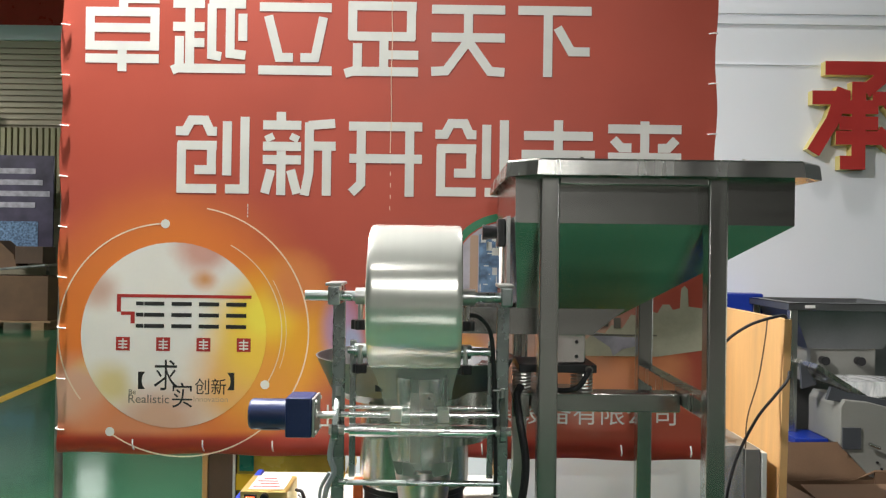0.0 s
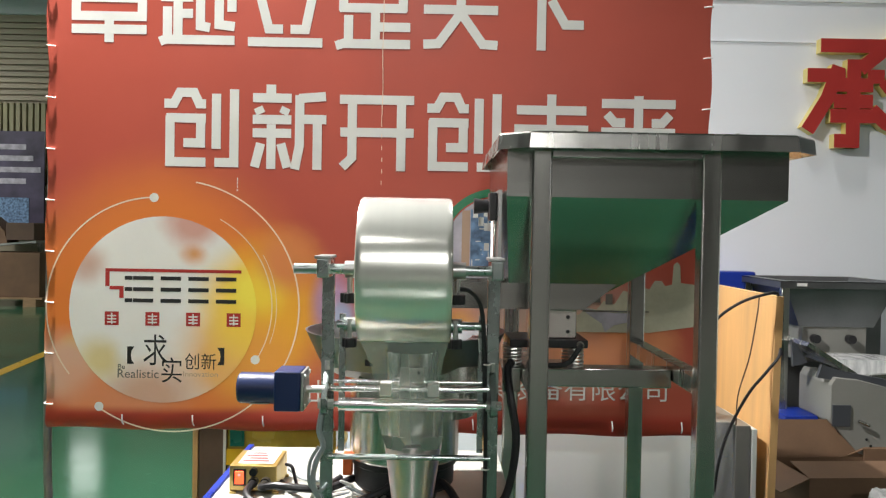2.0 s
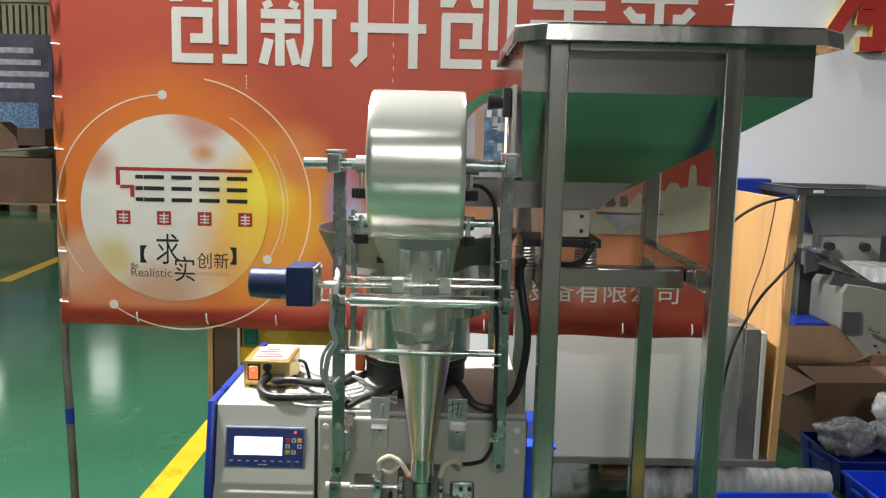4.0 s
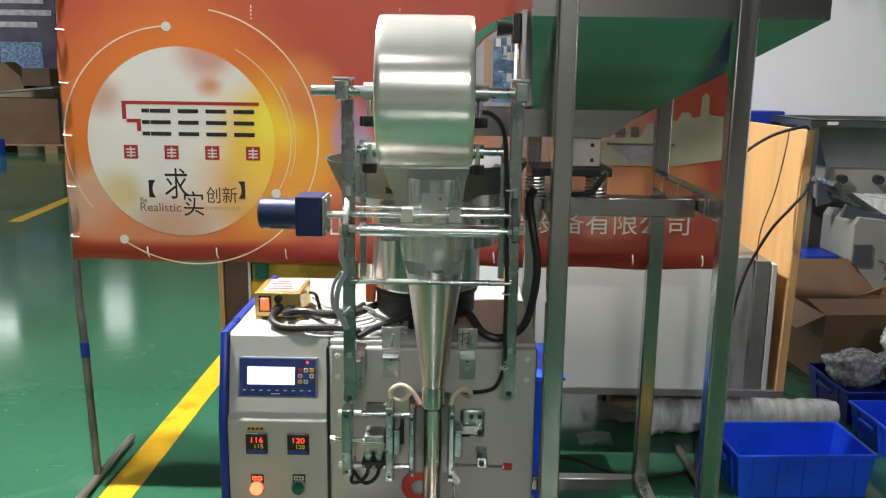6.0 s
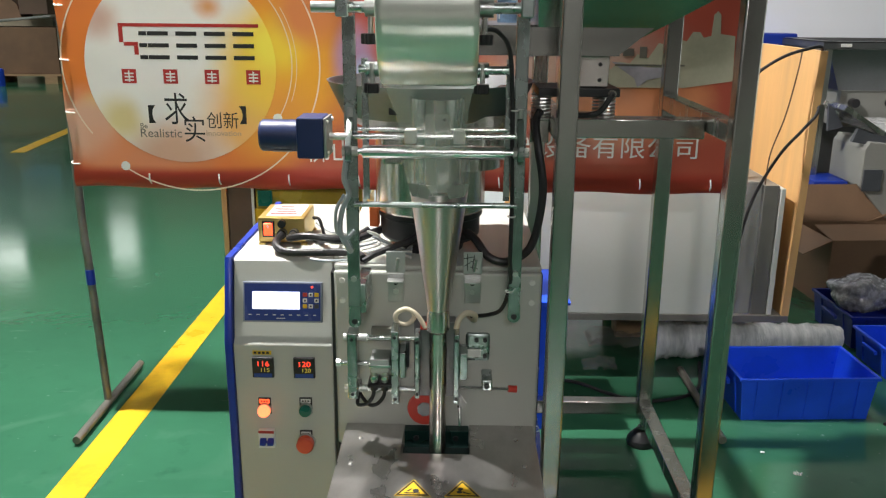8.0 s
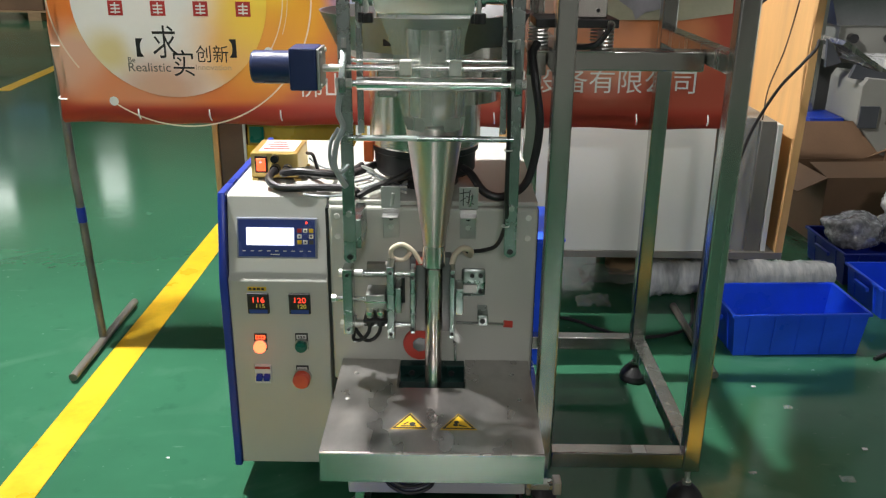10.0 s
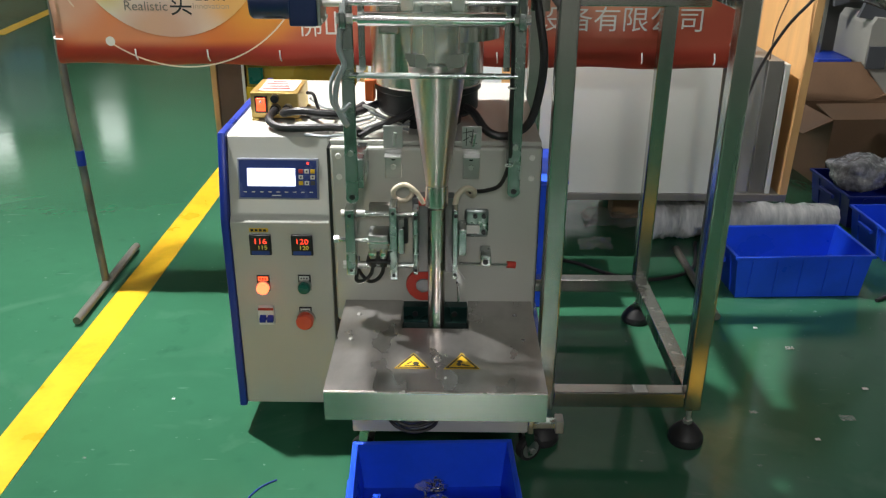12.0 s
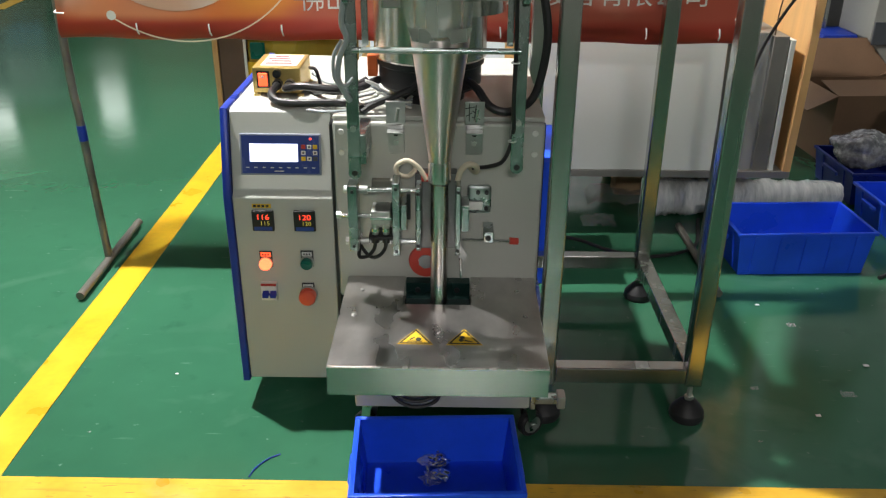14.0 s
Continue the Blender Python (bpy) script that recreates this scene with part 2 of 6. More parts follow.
def sweep(bm, pts, r, seg=10, sub=8):
    path = smooth_path(pts, sub) if sub else [Vector(p) for p in pts]
    up = Vector((0.13, 0.31, 0.94))
    rings = []
    for i, p in enumerate(path):
        t = (path[min(i + 1, len(path) - 1)] - path[max(i - 1, 0)]).normalized()
        n = (up - up.dot(t) * t).normalized()
        up = n
        b = t.cross(n)
        rings.append([bm.verts.new(p + r * (math.cos(2 * math.pi * k / seg) * n + math.sin(2 * math.pi * k / seg) * b)) for k in range(seg)])
    for a, b in zip(rings, rings[1:]):
        for k in range(seg):
            bm.faces.new((a[k], b[k], b[(k + 1) % seg], a[(k + 1) % seg]))
    bm.faces.new(rings[0]), bm.faces.new(rings[-1][::-1])
    bmesh.ops.recalc_face_normals(bm, faces=bm.faces[:])
    return bm


def S(pts, r, seg=10, sub=8):
    return sweep(bmesh.new(), pts, r, seg, sub)


def prism(bm, poly, d0, d1, axis="y", bevel=0.0):
    """A polygon given in the two other axes, extruded along axis from d0 to d1."""
    def put(u, w, d):
        return (u, d, w) if axis == "y" else ((d, u, w) if axis == "x" else (u, w, d))
    a = [bm.verts.new(put(u, w, d0)) for u, w in poly]
    b = [bm.verts.new(put(u, w, d1)) for u, w in poly]
    fs = [bm.faces.new(a), bm.faces.new(b[::-1])]
    for i in range(len(a)):
        j = (i + 1) % len(a)
        fs.append(bm.faces.new((a[i], b[i], b[j], a[j])))
    bmesh.ops.recalc_face_normals(bm, faces=fs)
    if bevel:
        es = list({e for f in fs for e in f.edges})
        bmesh.ops.bevel(bm, geom=es, offset=bevel, segments=2, affect="EDGES", profile=0.5)
    return bm


def P(poly, d0, d1, axis="y", bevel=0.0):
    return prism(bmesh.new(), poly, d0, d1, axis, bevel)


def thing(name, at, label, category, group="", kind=""):
    ob = new(name)
    ob.location = at
    ob.empty_display_size = 0.05
    bpy.context.view_layer.update()
    return tagged(ob, label, category, group, kind)


def mesh_of(name, bm, material, smooth=True, angle=20):
    me = bpy.data.meshes.new(name)
    if smooth:
        lim = radians(angle)
        for f in bm.faces:
            f.smooth = True
        for e in bm.edges:
            if len(e.link_faces) == 2 and e.calc_face_angle(0) > lim:
                e.smooth = False
    bm.to_mesh(me)
    bm.free()
    me.materials.append(material if not isinstance(material, str) else M[material])
    return me


def part(name, bm, material, parent=None, label=""):
    ob = new(name, mesh_of(name, bm, material))
    if parent is not None:
        ob.parent = parent
        inv = parent.matrix_basis.inverted() if parent.type == "EMPTY" else Matrix.Identity(4)
        ob.matrix_parent_inverse = inv
    return tagged(ob, label)


def solo(name, bm, material, label, category, group="", kind=""):
    """A thing that is a single mesh."""
    return tagged(part(name, bm, material), label, category, group, kind)


def lettering(text, x0, x1, z0, z1, y, bold=0.0, thick=0.0003):
    """The words as flat raised print that fills the given rectangle, facing the front."""
    cu = bpy.data.curves.new("letters", "FONT")
    cu.body, cu.extrude, cu.offset = text, 0.0, bold
    ob = new("letters", cu)
    bpy.context.view_layer.update()
    me = bpy.data.meshes.new_from_object(ob.evaluated_get(bpy.context.evaluated_depsgraph_get()))
    bpy.data.objects.remove(ob)
    bm = bmesh.new()
    bm.from_mesh(me)
    xs, zs = [v.co.x for v in bm.verts], [v.co.y for v in bm.verts]
    ax, bx, az, bz = min(xs), max(xs), min(zs), max(zs)
    for v in bm.verts:
        v.co = Vector((x0 + (v.co.x - ax) / (bx - ax) * (x1 - x0), y, z0 + (v.co.y - az) / (bz - az) * (z1 - z0)))
    ext = bmesh.ops.extrude_face_region(bm, geom=bm.faces[:])
    for g in ext["geom"]:
        if isinstance(g, bmesh.types.BMVert):
            g.co.y -= thick
    bmesh.ops.recalc_face_normals(bm, faces=bm.faces[:])
    return bm


def strokes(spec, x0, x1, z0, z1, y, w=0.024, thick=0.0002):
    """A block-letter character: bars along polylines drawn on a ten by ten grid."""
    bars = []
    k = 0
    for line in spec.split("/"):
        pts = [tuple(float(c) for c in p.split(",")) for p in line.split()]
        pts = [Vector((x0 + u / 10 * (x1 - x0), 0, z0 + v / 10 * (z1 - z0))) for u, v in pts]
        ds = [(b - a).normalized() for a, b in zip(pts, pts[1:])]
        ex = [0.0] + [w / 2 * math.tan(p.angle(q) / 2) for p, q in zip(ds, ds[1:])] + [0.0]
        for i, (a, b) in enumerate(zip(pts, pts[1:])):
            d = ds[i]
            n = Vector((-d.z, 0, d.x)) * w / 2
            a2, b2 = a - d * ex[i], b + d * ex[i + 1]
            yy = y - 0.000015 * k
            k += 1
            bars.append(P([(q.x, q.z) for q in (a2 - n, b2 - n, b2 + n, a2 + n)], yy, yy - thick))
    return bars


def disc(bm, x, z, r, y, seg=64, thick=0.0002):
    return prism(bm, [(x + r * math.cos(2 * math.pi * i / seg), z + r * math.sin(2 * math.pi * i / seg)) for i in range(seg)], y, y - thick)


def arc(bm, x, z, r, w, a0, a1, y, seg=72, thick=0.0002):
    inner = [(x + (r - w / 2) * math.cos(radians(a0 + (a1 - a0) * i / seg)), z + (r - w / 2) * math.sin(radians(a0 + (a1 - a0) * i / seg))) for i in range(seg + 1)]
    outer = [(x + (r + w / 2) * math.cos(radians(a0 + (a1 - a0) * i / seg)), z + (r + w / 2) * math.sin(radians(a0 + (a1 - a0) * i / seg))) for i in range(seg + 1)]
    f = [bm.verts.new((u, y - thick, v)) for u, v in inner]
    g = [bm.verts.new((u, y - thick, v)) for u, v in outer]
    for i in range(seg):
        bm.faces.new((f[i], f[i + 1], g[i + 1], g[i]))
    return bm


# ---- the hall ----
def structure(name, bm, material, label):
    return tagged(part(name, bm, material), label, "", "", "structure")


structure("floor", B(-16, 9, -12, 14, -0.1, 0), "floor", "glossy green epoxy factory floor with scuffs")
structure("wall_back", B(-0.6, 9, 3.1, 3.3, 0, 7), "wall", "white painted back wall of the workshop")
structure("wall_passage", B(-0.8, -0.6, 3.1, 13.2, 0, 7), "wall", "white painted wall beside the passage")
structure("wall_east", B(9, 9.2, -12, 3.3, 0, 7), "wallg", "profiled sheet side wall")
structure("wall_west", B(-16.2, -16, -12, 13.4, 0, 7), "wallg", "profiled sheet side wall")
# unseen wall, made dark so the hopper steel reflects less brightness
structure("wall_front", B(-16, 9, -12.2, -12, 0, 7), "wallf", "unseen profiled sheet end wall, kept dark for the steel reflections")
structure("wall_far", B(-16, -0.8, 13.2, 13.4, 0, 7), "wallb", "beige clad end wall of the hall")
structure("ceiling", B(-16.2, 9.2, -12.2, 13.4, 7, 7.15), "roof", "grey profiled roof sheeting")
# unseen glowing side windows, added to put bright streaks on the polished steel
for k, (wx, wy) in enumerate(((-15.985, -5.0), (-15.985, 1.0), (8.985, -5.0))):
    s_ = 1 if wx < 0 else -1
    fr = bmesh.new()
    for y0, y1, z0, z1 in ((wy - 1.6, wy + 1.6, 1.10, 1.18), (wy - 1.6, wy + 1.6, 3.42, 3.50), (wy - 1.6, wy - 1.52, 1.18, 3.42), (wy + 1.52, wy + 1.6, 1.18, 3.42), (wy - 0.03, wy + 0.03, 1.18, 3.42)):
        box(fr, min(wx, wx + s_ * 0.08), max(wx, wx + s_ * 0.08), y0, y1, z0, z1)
    w_ = structure(f"added_window_{k + 3}", fr, "white", "unseen glowing window, added so polished steel reflects bright streaks")
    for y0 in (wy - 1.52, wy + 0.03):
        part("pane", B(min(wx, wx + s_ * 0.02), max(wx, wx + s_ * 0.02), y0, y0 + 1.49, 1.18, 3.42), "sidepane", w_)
trim = bmesh.new()
box(trim, -0.6, 7, 3.092, 3.1, 2.66, 2.70)
box(trim, -0.6, 7, 3.094, 3.1, 2.425, 2.432)
box(trim, -0.6, 7, 3.09, 3.1, 2.72, 2.76)
structure("trim_wall", trim, "wall", "thin moulded ledges along the white wall")
# unseen grey floor, added only to tone down green in the steel reflections
structure("floor_unseen_grey", B(-15.9, 8.9, -11.9, -5.0, 0.0002, 0.004), "concrete", "unseen grey floor area, added so the metals reflect less green")
# painted lines
lines = bmesh.new()
prism(lines, [(-0.98, -0.27), (-0.88, -0.27), (-0.88, 9.0), (-0.98, 9.0)], 0.0, 0.002, "z")
structure("floor_line_aisle", lines, "ypaint", "yellow painted aisle line on the green floor")
lines = bmesh.new()
prism(lines, [(-4.0, -0.42), (3.5, -0.44), (3.5, -0.277), (-4.0, -0.27)], 0.0, 0.004, "z")
structure("floor_line_cross", lines, "ypaint_worn", "worn yellow painted cross line on the floor")
lines = bmesh.new()
prism(lines, [(-3.75, 5.4), (-3.63, 5.4), (-3.83, 7.2), (-3.95, 7.2)], 0.0, 0.002, "z")
structure("floor_line_far", lines, "ypaint", "yellow painted line farther down the aisle")


# unseen lamps as long suspended fittings: the inferred key and the added fill
def unseen_lamp(x, y, z, power, sx=0.30, sy=0.20):
    t = thing("unseen_ceiling_lamp", (x, y, z), "unseen suspended lamp fitting, shadow-inferred key or added fill", "lamp", "lamps of the hall")
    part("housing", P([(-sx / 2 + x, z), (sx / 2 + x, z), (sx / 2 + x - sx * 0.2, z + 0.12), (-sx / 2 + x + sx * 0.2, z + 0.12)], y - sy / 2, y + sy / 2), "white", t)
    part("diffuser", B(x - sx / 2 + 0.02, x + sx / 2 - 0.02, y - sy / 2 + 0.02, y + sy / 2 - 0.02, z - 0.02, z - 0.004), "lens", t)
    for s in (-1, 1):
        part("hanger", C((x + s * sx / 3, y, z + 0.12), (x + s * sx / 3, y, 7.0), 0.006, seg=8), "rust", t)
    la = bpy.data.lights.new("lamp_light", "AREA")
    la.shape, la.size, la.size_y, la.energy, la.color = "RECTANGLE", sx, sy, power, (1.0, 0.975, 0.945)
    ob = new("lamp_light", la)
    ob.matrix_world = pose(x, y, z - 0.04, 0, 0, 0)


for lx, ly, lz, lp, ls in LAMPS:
    unseen_lamp(lx, ly, lz, lp, ls, ls * 0.8)


# ---- hopper stand ----
stand = thing("hopper_stand", (0.465, 0.26, 0), "square stainless steel tube stand under the storage hopper", "stand")
LEG = 0.040
LX, RX, FY, BY = 0.275, 0.615, -0.044, 0.545
for ax, ay in ((LX, FY), (RX, FY), (LX, BY), (RX, BY)):
    leg = part("leg", B(ax, ax + LEG, ay, ay + LEG, 0.094, 1.478, 0.004), "steel", stand)
    cx, cy = ax + LEG / 2, ay + LEG / 2
    foot = part("foot", lathe([(0, 0.050), (0.012, 0.050), (0.019, 0.046), (0.030, 0.034), (0.039, 0.020), (0.041, 0.008), (0.039, 0.0), (0, 0.0)], (cx, cy, 0)), "black", leg, "black rubber levelling pad")
    part("foot_bolt", C((cx, cy, 0.045), (cx, cy, 0.098), 0.006, seg=12), "bolt", leg)
    part("foot_nut", C((cx, cy, 0.051), (cx, cy, 0.059), 0.011, seg=6), "bolt", leg)
for ay in (FY, BY):
    part("rail", B(LX + LEG, RX, ay + 0.001, ay + LEG - 0.001, 0.102, 0.142, 0.003), "steel_h", stand)
for ax in (LX, RX):
    part("rail", B(ax + 0.001, ax + LEG - 0.001, FY + LEG, BY, 0.102, 0.142, 0.003), "steel", stand)
    part("rail", B(ax + 0.001, ax + LEG - 0.001, FY + LEG, BY, 0.985, 1.025, 0.003), "steel", stand)
part("rail", B(LX + LEG, RX, FY + 0.001, FY + LEG - 0.001, 1.462, 1.478, 0.002), "steel_h", stand)
part("shelf_bar", B(LX + LEG, RX, 0.14, 0.20, 0.970, 1.012, 0.003), "steel_h", stand)
part("tag", B(0.50, 0.53, -0.040, -0.010, 0.1425, 0.1435), "white", stand, "small white paper tag")

# ---- storage hopper ----
hop = thing("storage_hopper", (0.465, 0.26, 1.478), "large stainless steel feed hopper with a chamfered rim", "hopper")


def loft(rings):
    bm = bmesh.new()
    vs = [[bm.verts.new(p) for p in r] for r in rings]
    for a, b in zip(vs, vs[1:]):
        for i in range(len(a)):
            bm.faces.new((a[i], a[(i + 1) % len(a)], b[(i + 1) % len(a)], b[i]))
    bmesh.ops.recalc_face_normals(bm, faces=bm.faces[:])
    return bm


def rect(x0, x1, y0, y1, z):
    return [(x0, y0, z), (x1, y0, z), (x1, y1, z), (x0, y1, z)]


bm = loft([rect(0.228, 0.803, -0.008, 0.54, 1.50), rect(0.228, 0.803, -0.008, 0.54, 1.385), rect(0.245, 0.46, 0.10, 0.30, 1.185),
           rect(0.248, 0.457, 0.103, 0.297, 1.186), rect(0.231, 0.800, -0.005, 0.537, 1.386), rect(0.231, 0.800, -0.005, 0.537, 1.50)])
part("body", bm, "steel_h", hop)


def octo(x0, x1, y0, y1, c, z):
    return [(x0 + c, y0, z), (x1 - c, y0, z), (x1, y0 + c, z), (x1, y1 - c, z), (x1 - c, y1, z), (x0 + c, y1, z), (x0, y1 - c, z), (x0, y0 + c, z)]


bm = loft([octo(0.226, 0.805, -0.01, 0.542, 0.001, 1.508), octo(0.213, 0.850, -0.066, 0.60, 0.058, 1.512), octo(0.210, 0.853, -0.069, 0.603, 0.058, 1.508),
           octo(0.207, 0.856, -0.072, 0.606, 0.058, 1.479), octo(0.209, 0.854, -0.070, 0.604, 0.058, 1.479), octo(0.226, 0.805, -0.01, 0.542, 0.001, 1.50)])
part("rim", bm, "steel", hop)
for bx in (0.365, 0.70):
    part("lid_pin", C((bx, 0.0, 1.508), (bx, 0.0, 1.522), 0.004, seg=10), "bolt", hop)
# slide gate with its clamp on the outlet side
gate = part("gate_plate", B(0.214, 0.222, 0.03, 0.25, 1.19, 1.40, 0.001), "alu", hop)
part("gate_slot", B(0.209, 0.2138, 0.085, 0.10, 1.20, 1.38, 0.002), "steel", gate)
part("gate_label", B(0.2105, 0.2136, 0.115, 0.20, 1.21, 1.37), "white", gate)
part("clamp_block", B(0.196, 0.2136, 0.05, 0.10, 1.335, 1.395, 0.004), "blackp", gate, "black clamp block")
knob = part("clamp_knob", C((0.165, 0.075, 1.366), (0.196, 0.075, 1.366), 0.017, 0.013, 12), "blackp", gate)

# ---- vibrating feeder below the hopper ----
feed = thing("vibrating_feeder", (0.38, 0.17, 1.032), "stainless vibrating feeder trough on black spring mounts", "feeder")
bm = bmesh.new()
prism(bm, [(0.085, 1.186), (0.092, 1.203), (0.478, 1.203), (0.412, 1.150), (0.10, 1.150)], 0.09, 0.094)
prism(bm, [(0.085, 1.186), (0.092, 1.203), (0.478, 1.203), (0.412, 1.150), (0.10, 1.150)], 0.25, 0.254)
box(bm, 0.10, 0.412, 0.094, 0.25, 1.146, 1.150)
part("trough", bm, "steel_h", feed)
drive = part("drive_box", B(0.298, 0.398, 0.12, 0.235, 1.080, 1.145, 0.003), "polish", feed, "polished steel vibrator housing")
for bx, bz in ((0.318, 1.128), (0.378, 1.128), (0.318, 1.096), (0.378, 1.096)):
    part("housing_screw", C((bx, 0.12, bz), (bx, 0.117, bz), 0.004, seg=8), "blackp", drive)
part("base_plate", B(0.250, 0.420, 0.10, 0.24, 1.062, 1.0795, 0.002), "blackp", feed)
for sx, sy in ((0.262, 0.125), (0.262, 0.215), (0.398, 0.125), (0.398, 0.215)):
    coil = [(sx + 0.016 * math.cos(a * 0.7), sy + 0.016 * math.sin(a * 0.7), 1.0145 + 0.0445 * a / 54) for a in range(55)]
    part("spring", S(coil, 0.0026, 6, 0), "bolt", feed, "bright steel coil spring")
part("bracket_plate", B(0.235, 0.4165, 0.10, 0.24, 1.0125, 1.0165, 0.001), "steel_h", feed)
part("bracket_side", B(0.235, 0.2745, 0.10, 0.24, 0.965, 1.0122, 0.002), "steel_h", feed)
part("connector", C((0.402, 0.0985, 1.070), (0.402, 0.088, 1.070), 0.008, seg=14), "rust", feed)
solo("feeder_cable", S([(0.402, 0.088, 1.070), (0.396, 0.078, 1.064), (0.376, 0.075, 1.036), (0.35, 0.085, 1.026), (0.32, 0.12, 1.023)], 0.006), "black", "black cable of the vibrating feeder", "cable")

# ---- packing machine ----
mach = thing("packing_machine", (0.0, 0.2, 0), "cream and blue vertical granule packing machine on castors", "machine")
# control cabinet: profile in y, z
prof = [(0.0, 0.078), (0.0, 0.535), (0.012, 0.548), (0.045, 0.712), (0.055, 0.718), (0.56, 0.718), (0.56, 0.078)]
cab = part("control_cabinet", P(prof, -0.398, -0.183, "x", 0.003), "cream", mach)
part("side_panel", P([(-0.006, 0.07), (-0.006, 0.54), (0.038, 0.722), (0.57, 0.722), (0.57, 0.07)], -0.416, -0.399, "x", 0.004), "blue", mach, "blue enamelled side panel")
body = part("main_body", B(-0.176, 0.263, 0.0, 0.56, 0.30, 0.705, 0.006), "cream", mach)
part("body_top", B(-0.176, 0.263, 0.012, 0.56, 0.7052, 0.716, 0.003), "cream", mach)
# black strip standing in for the shade inside the open gap
part("gap_dark_strip", B(-0.1828, -0.1763, 0.006, 0.10, 0.09, 0.70), "blackp", mach)
part("base_frame", B(-0.130, 0.245, -0.175, 0.56, 0.124, 0.299, 0.004), "cream", mach)
for bx in (-0.158, 0.243):
    for bz in (0.685, 0.640):
        part("screw", C((bx, 0.0, bz), (bx, -0.0035, bz), 0.0065, 0.0055, 16), "whitep", body)
part("screw_strip", B(0.2632, 0.2652, 0.01, 0.03, 0.31, 0.70), "blackp", body)
for k in range(3):
    part("screw", C((0.2652, 0.02, 0.36 + 0.06 * k), (0.2665, 0.02, 0.36 + 0.06 * k), 0.004, seg=10), "bolt", body)


def caster(cx, cy, turn):
    c = part("caster", lathe([(0, 0.001), (0.030, 0.001), (0.030, -0.005), (0.020, -0.009), (0.018, -0.014), (0, -0.014)], (cx, cy, 0.1225), seg=24), "zinc", mach, "zinc swivel castor")
    dx, dy = math.cos(turn), math.sin(turn)
    wx, wy, wr = cx + 0.016 * dx, cy + 0.016 * dy, 0.031
    ax = Vector((-dy, dx, 0))
    w = Vector((wx, wy, wr))
    part("wheel", lathe([(0.021, -0.009), (0.028, -0.010), (wr - 0.0005, -0.006), (wr - 0.0002, 0.006), (0.028, 0.010), (0.021, 0.009), (0.021, -0.009)], (0, 0, 0), "y", 32), "black", c, "black castor tyre").data.transform(Matrix.Translation(w) @ Matrix.Rotation(turn, 4, "Z"))
    part("hub", C(w - ax * 0.0105, w + ax * 0.0105, 0.0212, seg=24), "alu", c)
    part("axle_nut", C(w - ax * 0.021, w + ax * 0.021, 0.007, seg=6), "bolt", c)
    for s in (-1, 1):
        bm = P([(-0.020, 0.020), (0.018, 0.020), (0.012, 0.075), (-0.012, 0.075)], -0.001, 0.001, "y")
        for v in bm.verts:
            if v.co.z < 0.05:
                v.co = Vector((0.010 * (1 if v.co.x > 0 else -1) + 0.016, v.co.y, v.co.z))
            else:
                v.co.z = 0.110
        bmesh.ops.transform(bm, matrix=Matrix.Translation((cx, cy, 0)) @ Matrix.Rotation(turn, 4, "Z") @ Matrix.Translation((0, s * 0.0145, 0)), verts=bm.verts[:])
        part("fork", bm, "zinc", c)
    return c


caster(0.244, -0.108, 0.55)
caster(-0.10, -0.115, 2.6)
caster(0.235, 0.5, 0.3)
caster(-0.10, 0.5, 0.3)
# latch arm at the lower corner
latch = part("latch_arm", B(0.246, 0.312, -0.165, -0.140, 0.128, 0.144, 0.003), "zinc", mach, "zinc steel corner latch")
part("latch_end", B(0.305, 0.323, -0.168, -0.136, 0.118, 0.150, 0.003), "alu", latch)
part("latch_plate", B(0.246, 0.258, -0.17, -0.12, 0.118, 0.170, 0.002), "zinc", latch)
for k, c in enumerate((0.012, 0.0, -0.014)):
    part("loose_cable", S([(-0.06, -0.178, 0.20 + c), (-0.04, -0.185, 0.165 + c), (0.0, -0.19, 0.150 + c), (0.045, -0.186, 0.165 + c), (0.06, -0.178, 0.20)], 0.004), "black", mach)

# discharge tray: bent sheet with a slot
TX0, TX1, TY0, TZ = -0.155, 0.256, -0.367, 0.352
SX0, SX1, SY0 = -0.028, 0.116, -0.128
tray = part("discharge_tray", P([(TX0, TY0), (TX1, TY0), (TX1, -0.001), (SX1, -0.001), (SX1, SY0), (SX0, SY0), (SX0, -0.001), (TX0, -0.001)], TZ - 0.002, TZ, "z"), "tray", mach, "scuffed stainless discharge table")
part("apron_front", B(TX0, TX1, TY0, TY0 + 0.002, TZ - 0.062, TZ - 0.0021), "steel_h", tray)
part("bend", C((TX0, TY0 + 0.0028, TZ - 0.0028), (TX1, TY0 + 0.0028, TZ - 0.0028), 0.0031, seg=20), "polish", tray)
part("apron_side", B(TX0, TX0 + 0.002, TY0 + 0.002, -0.001, TZ - 0.062, TZ - 0.0021), "steel_h", tray)
part("apron_side", B(TX1 - 0.002, TX1, TY0 + 0.002, -0.001, TZ - 0.062, TZ - 0.0021), "steel_h", tray)
for p_ in ((-0.118, -0.068), (-0.125, -0.175), (0.225, -0.175), (0.215, -0.068)):
    part("rivet", lathe([(0.0055, 0), (0.005, 0.002), (0.003, 0.0035), (0, 0.004)], (p_[0], p_[1], TZ), seg=14), "bolt", tray)
# the green reflected in this dark block is put into its colour
part("slot_block", B(SX0 + 0.002, SX1 - 0.002, -0.03, -0.002, 0.30, TZ - 0.001, 0.001), "slotm", tray, "dark jaw block in the slot, reflected green put into its colour")
part("slot_floor", B(SX0, SX1, SY0, -0.03, 0.305, 0.312), "blackp", tray)
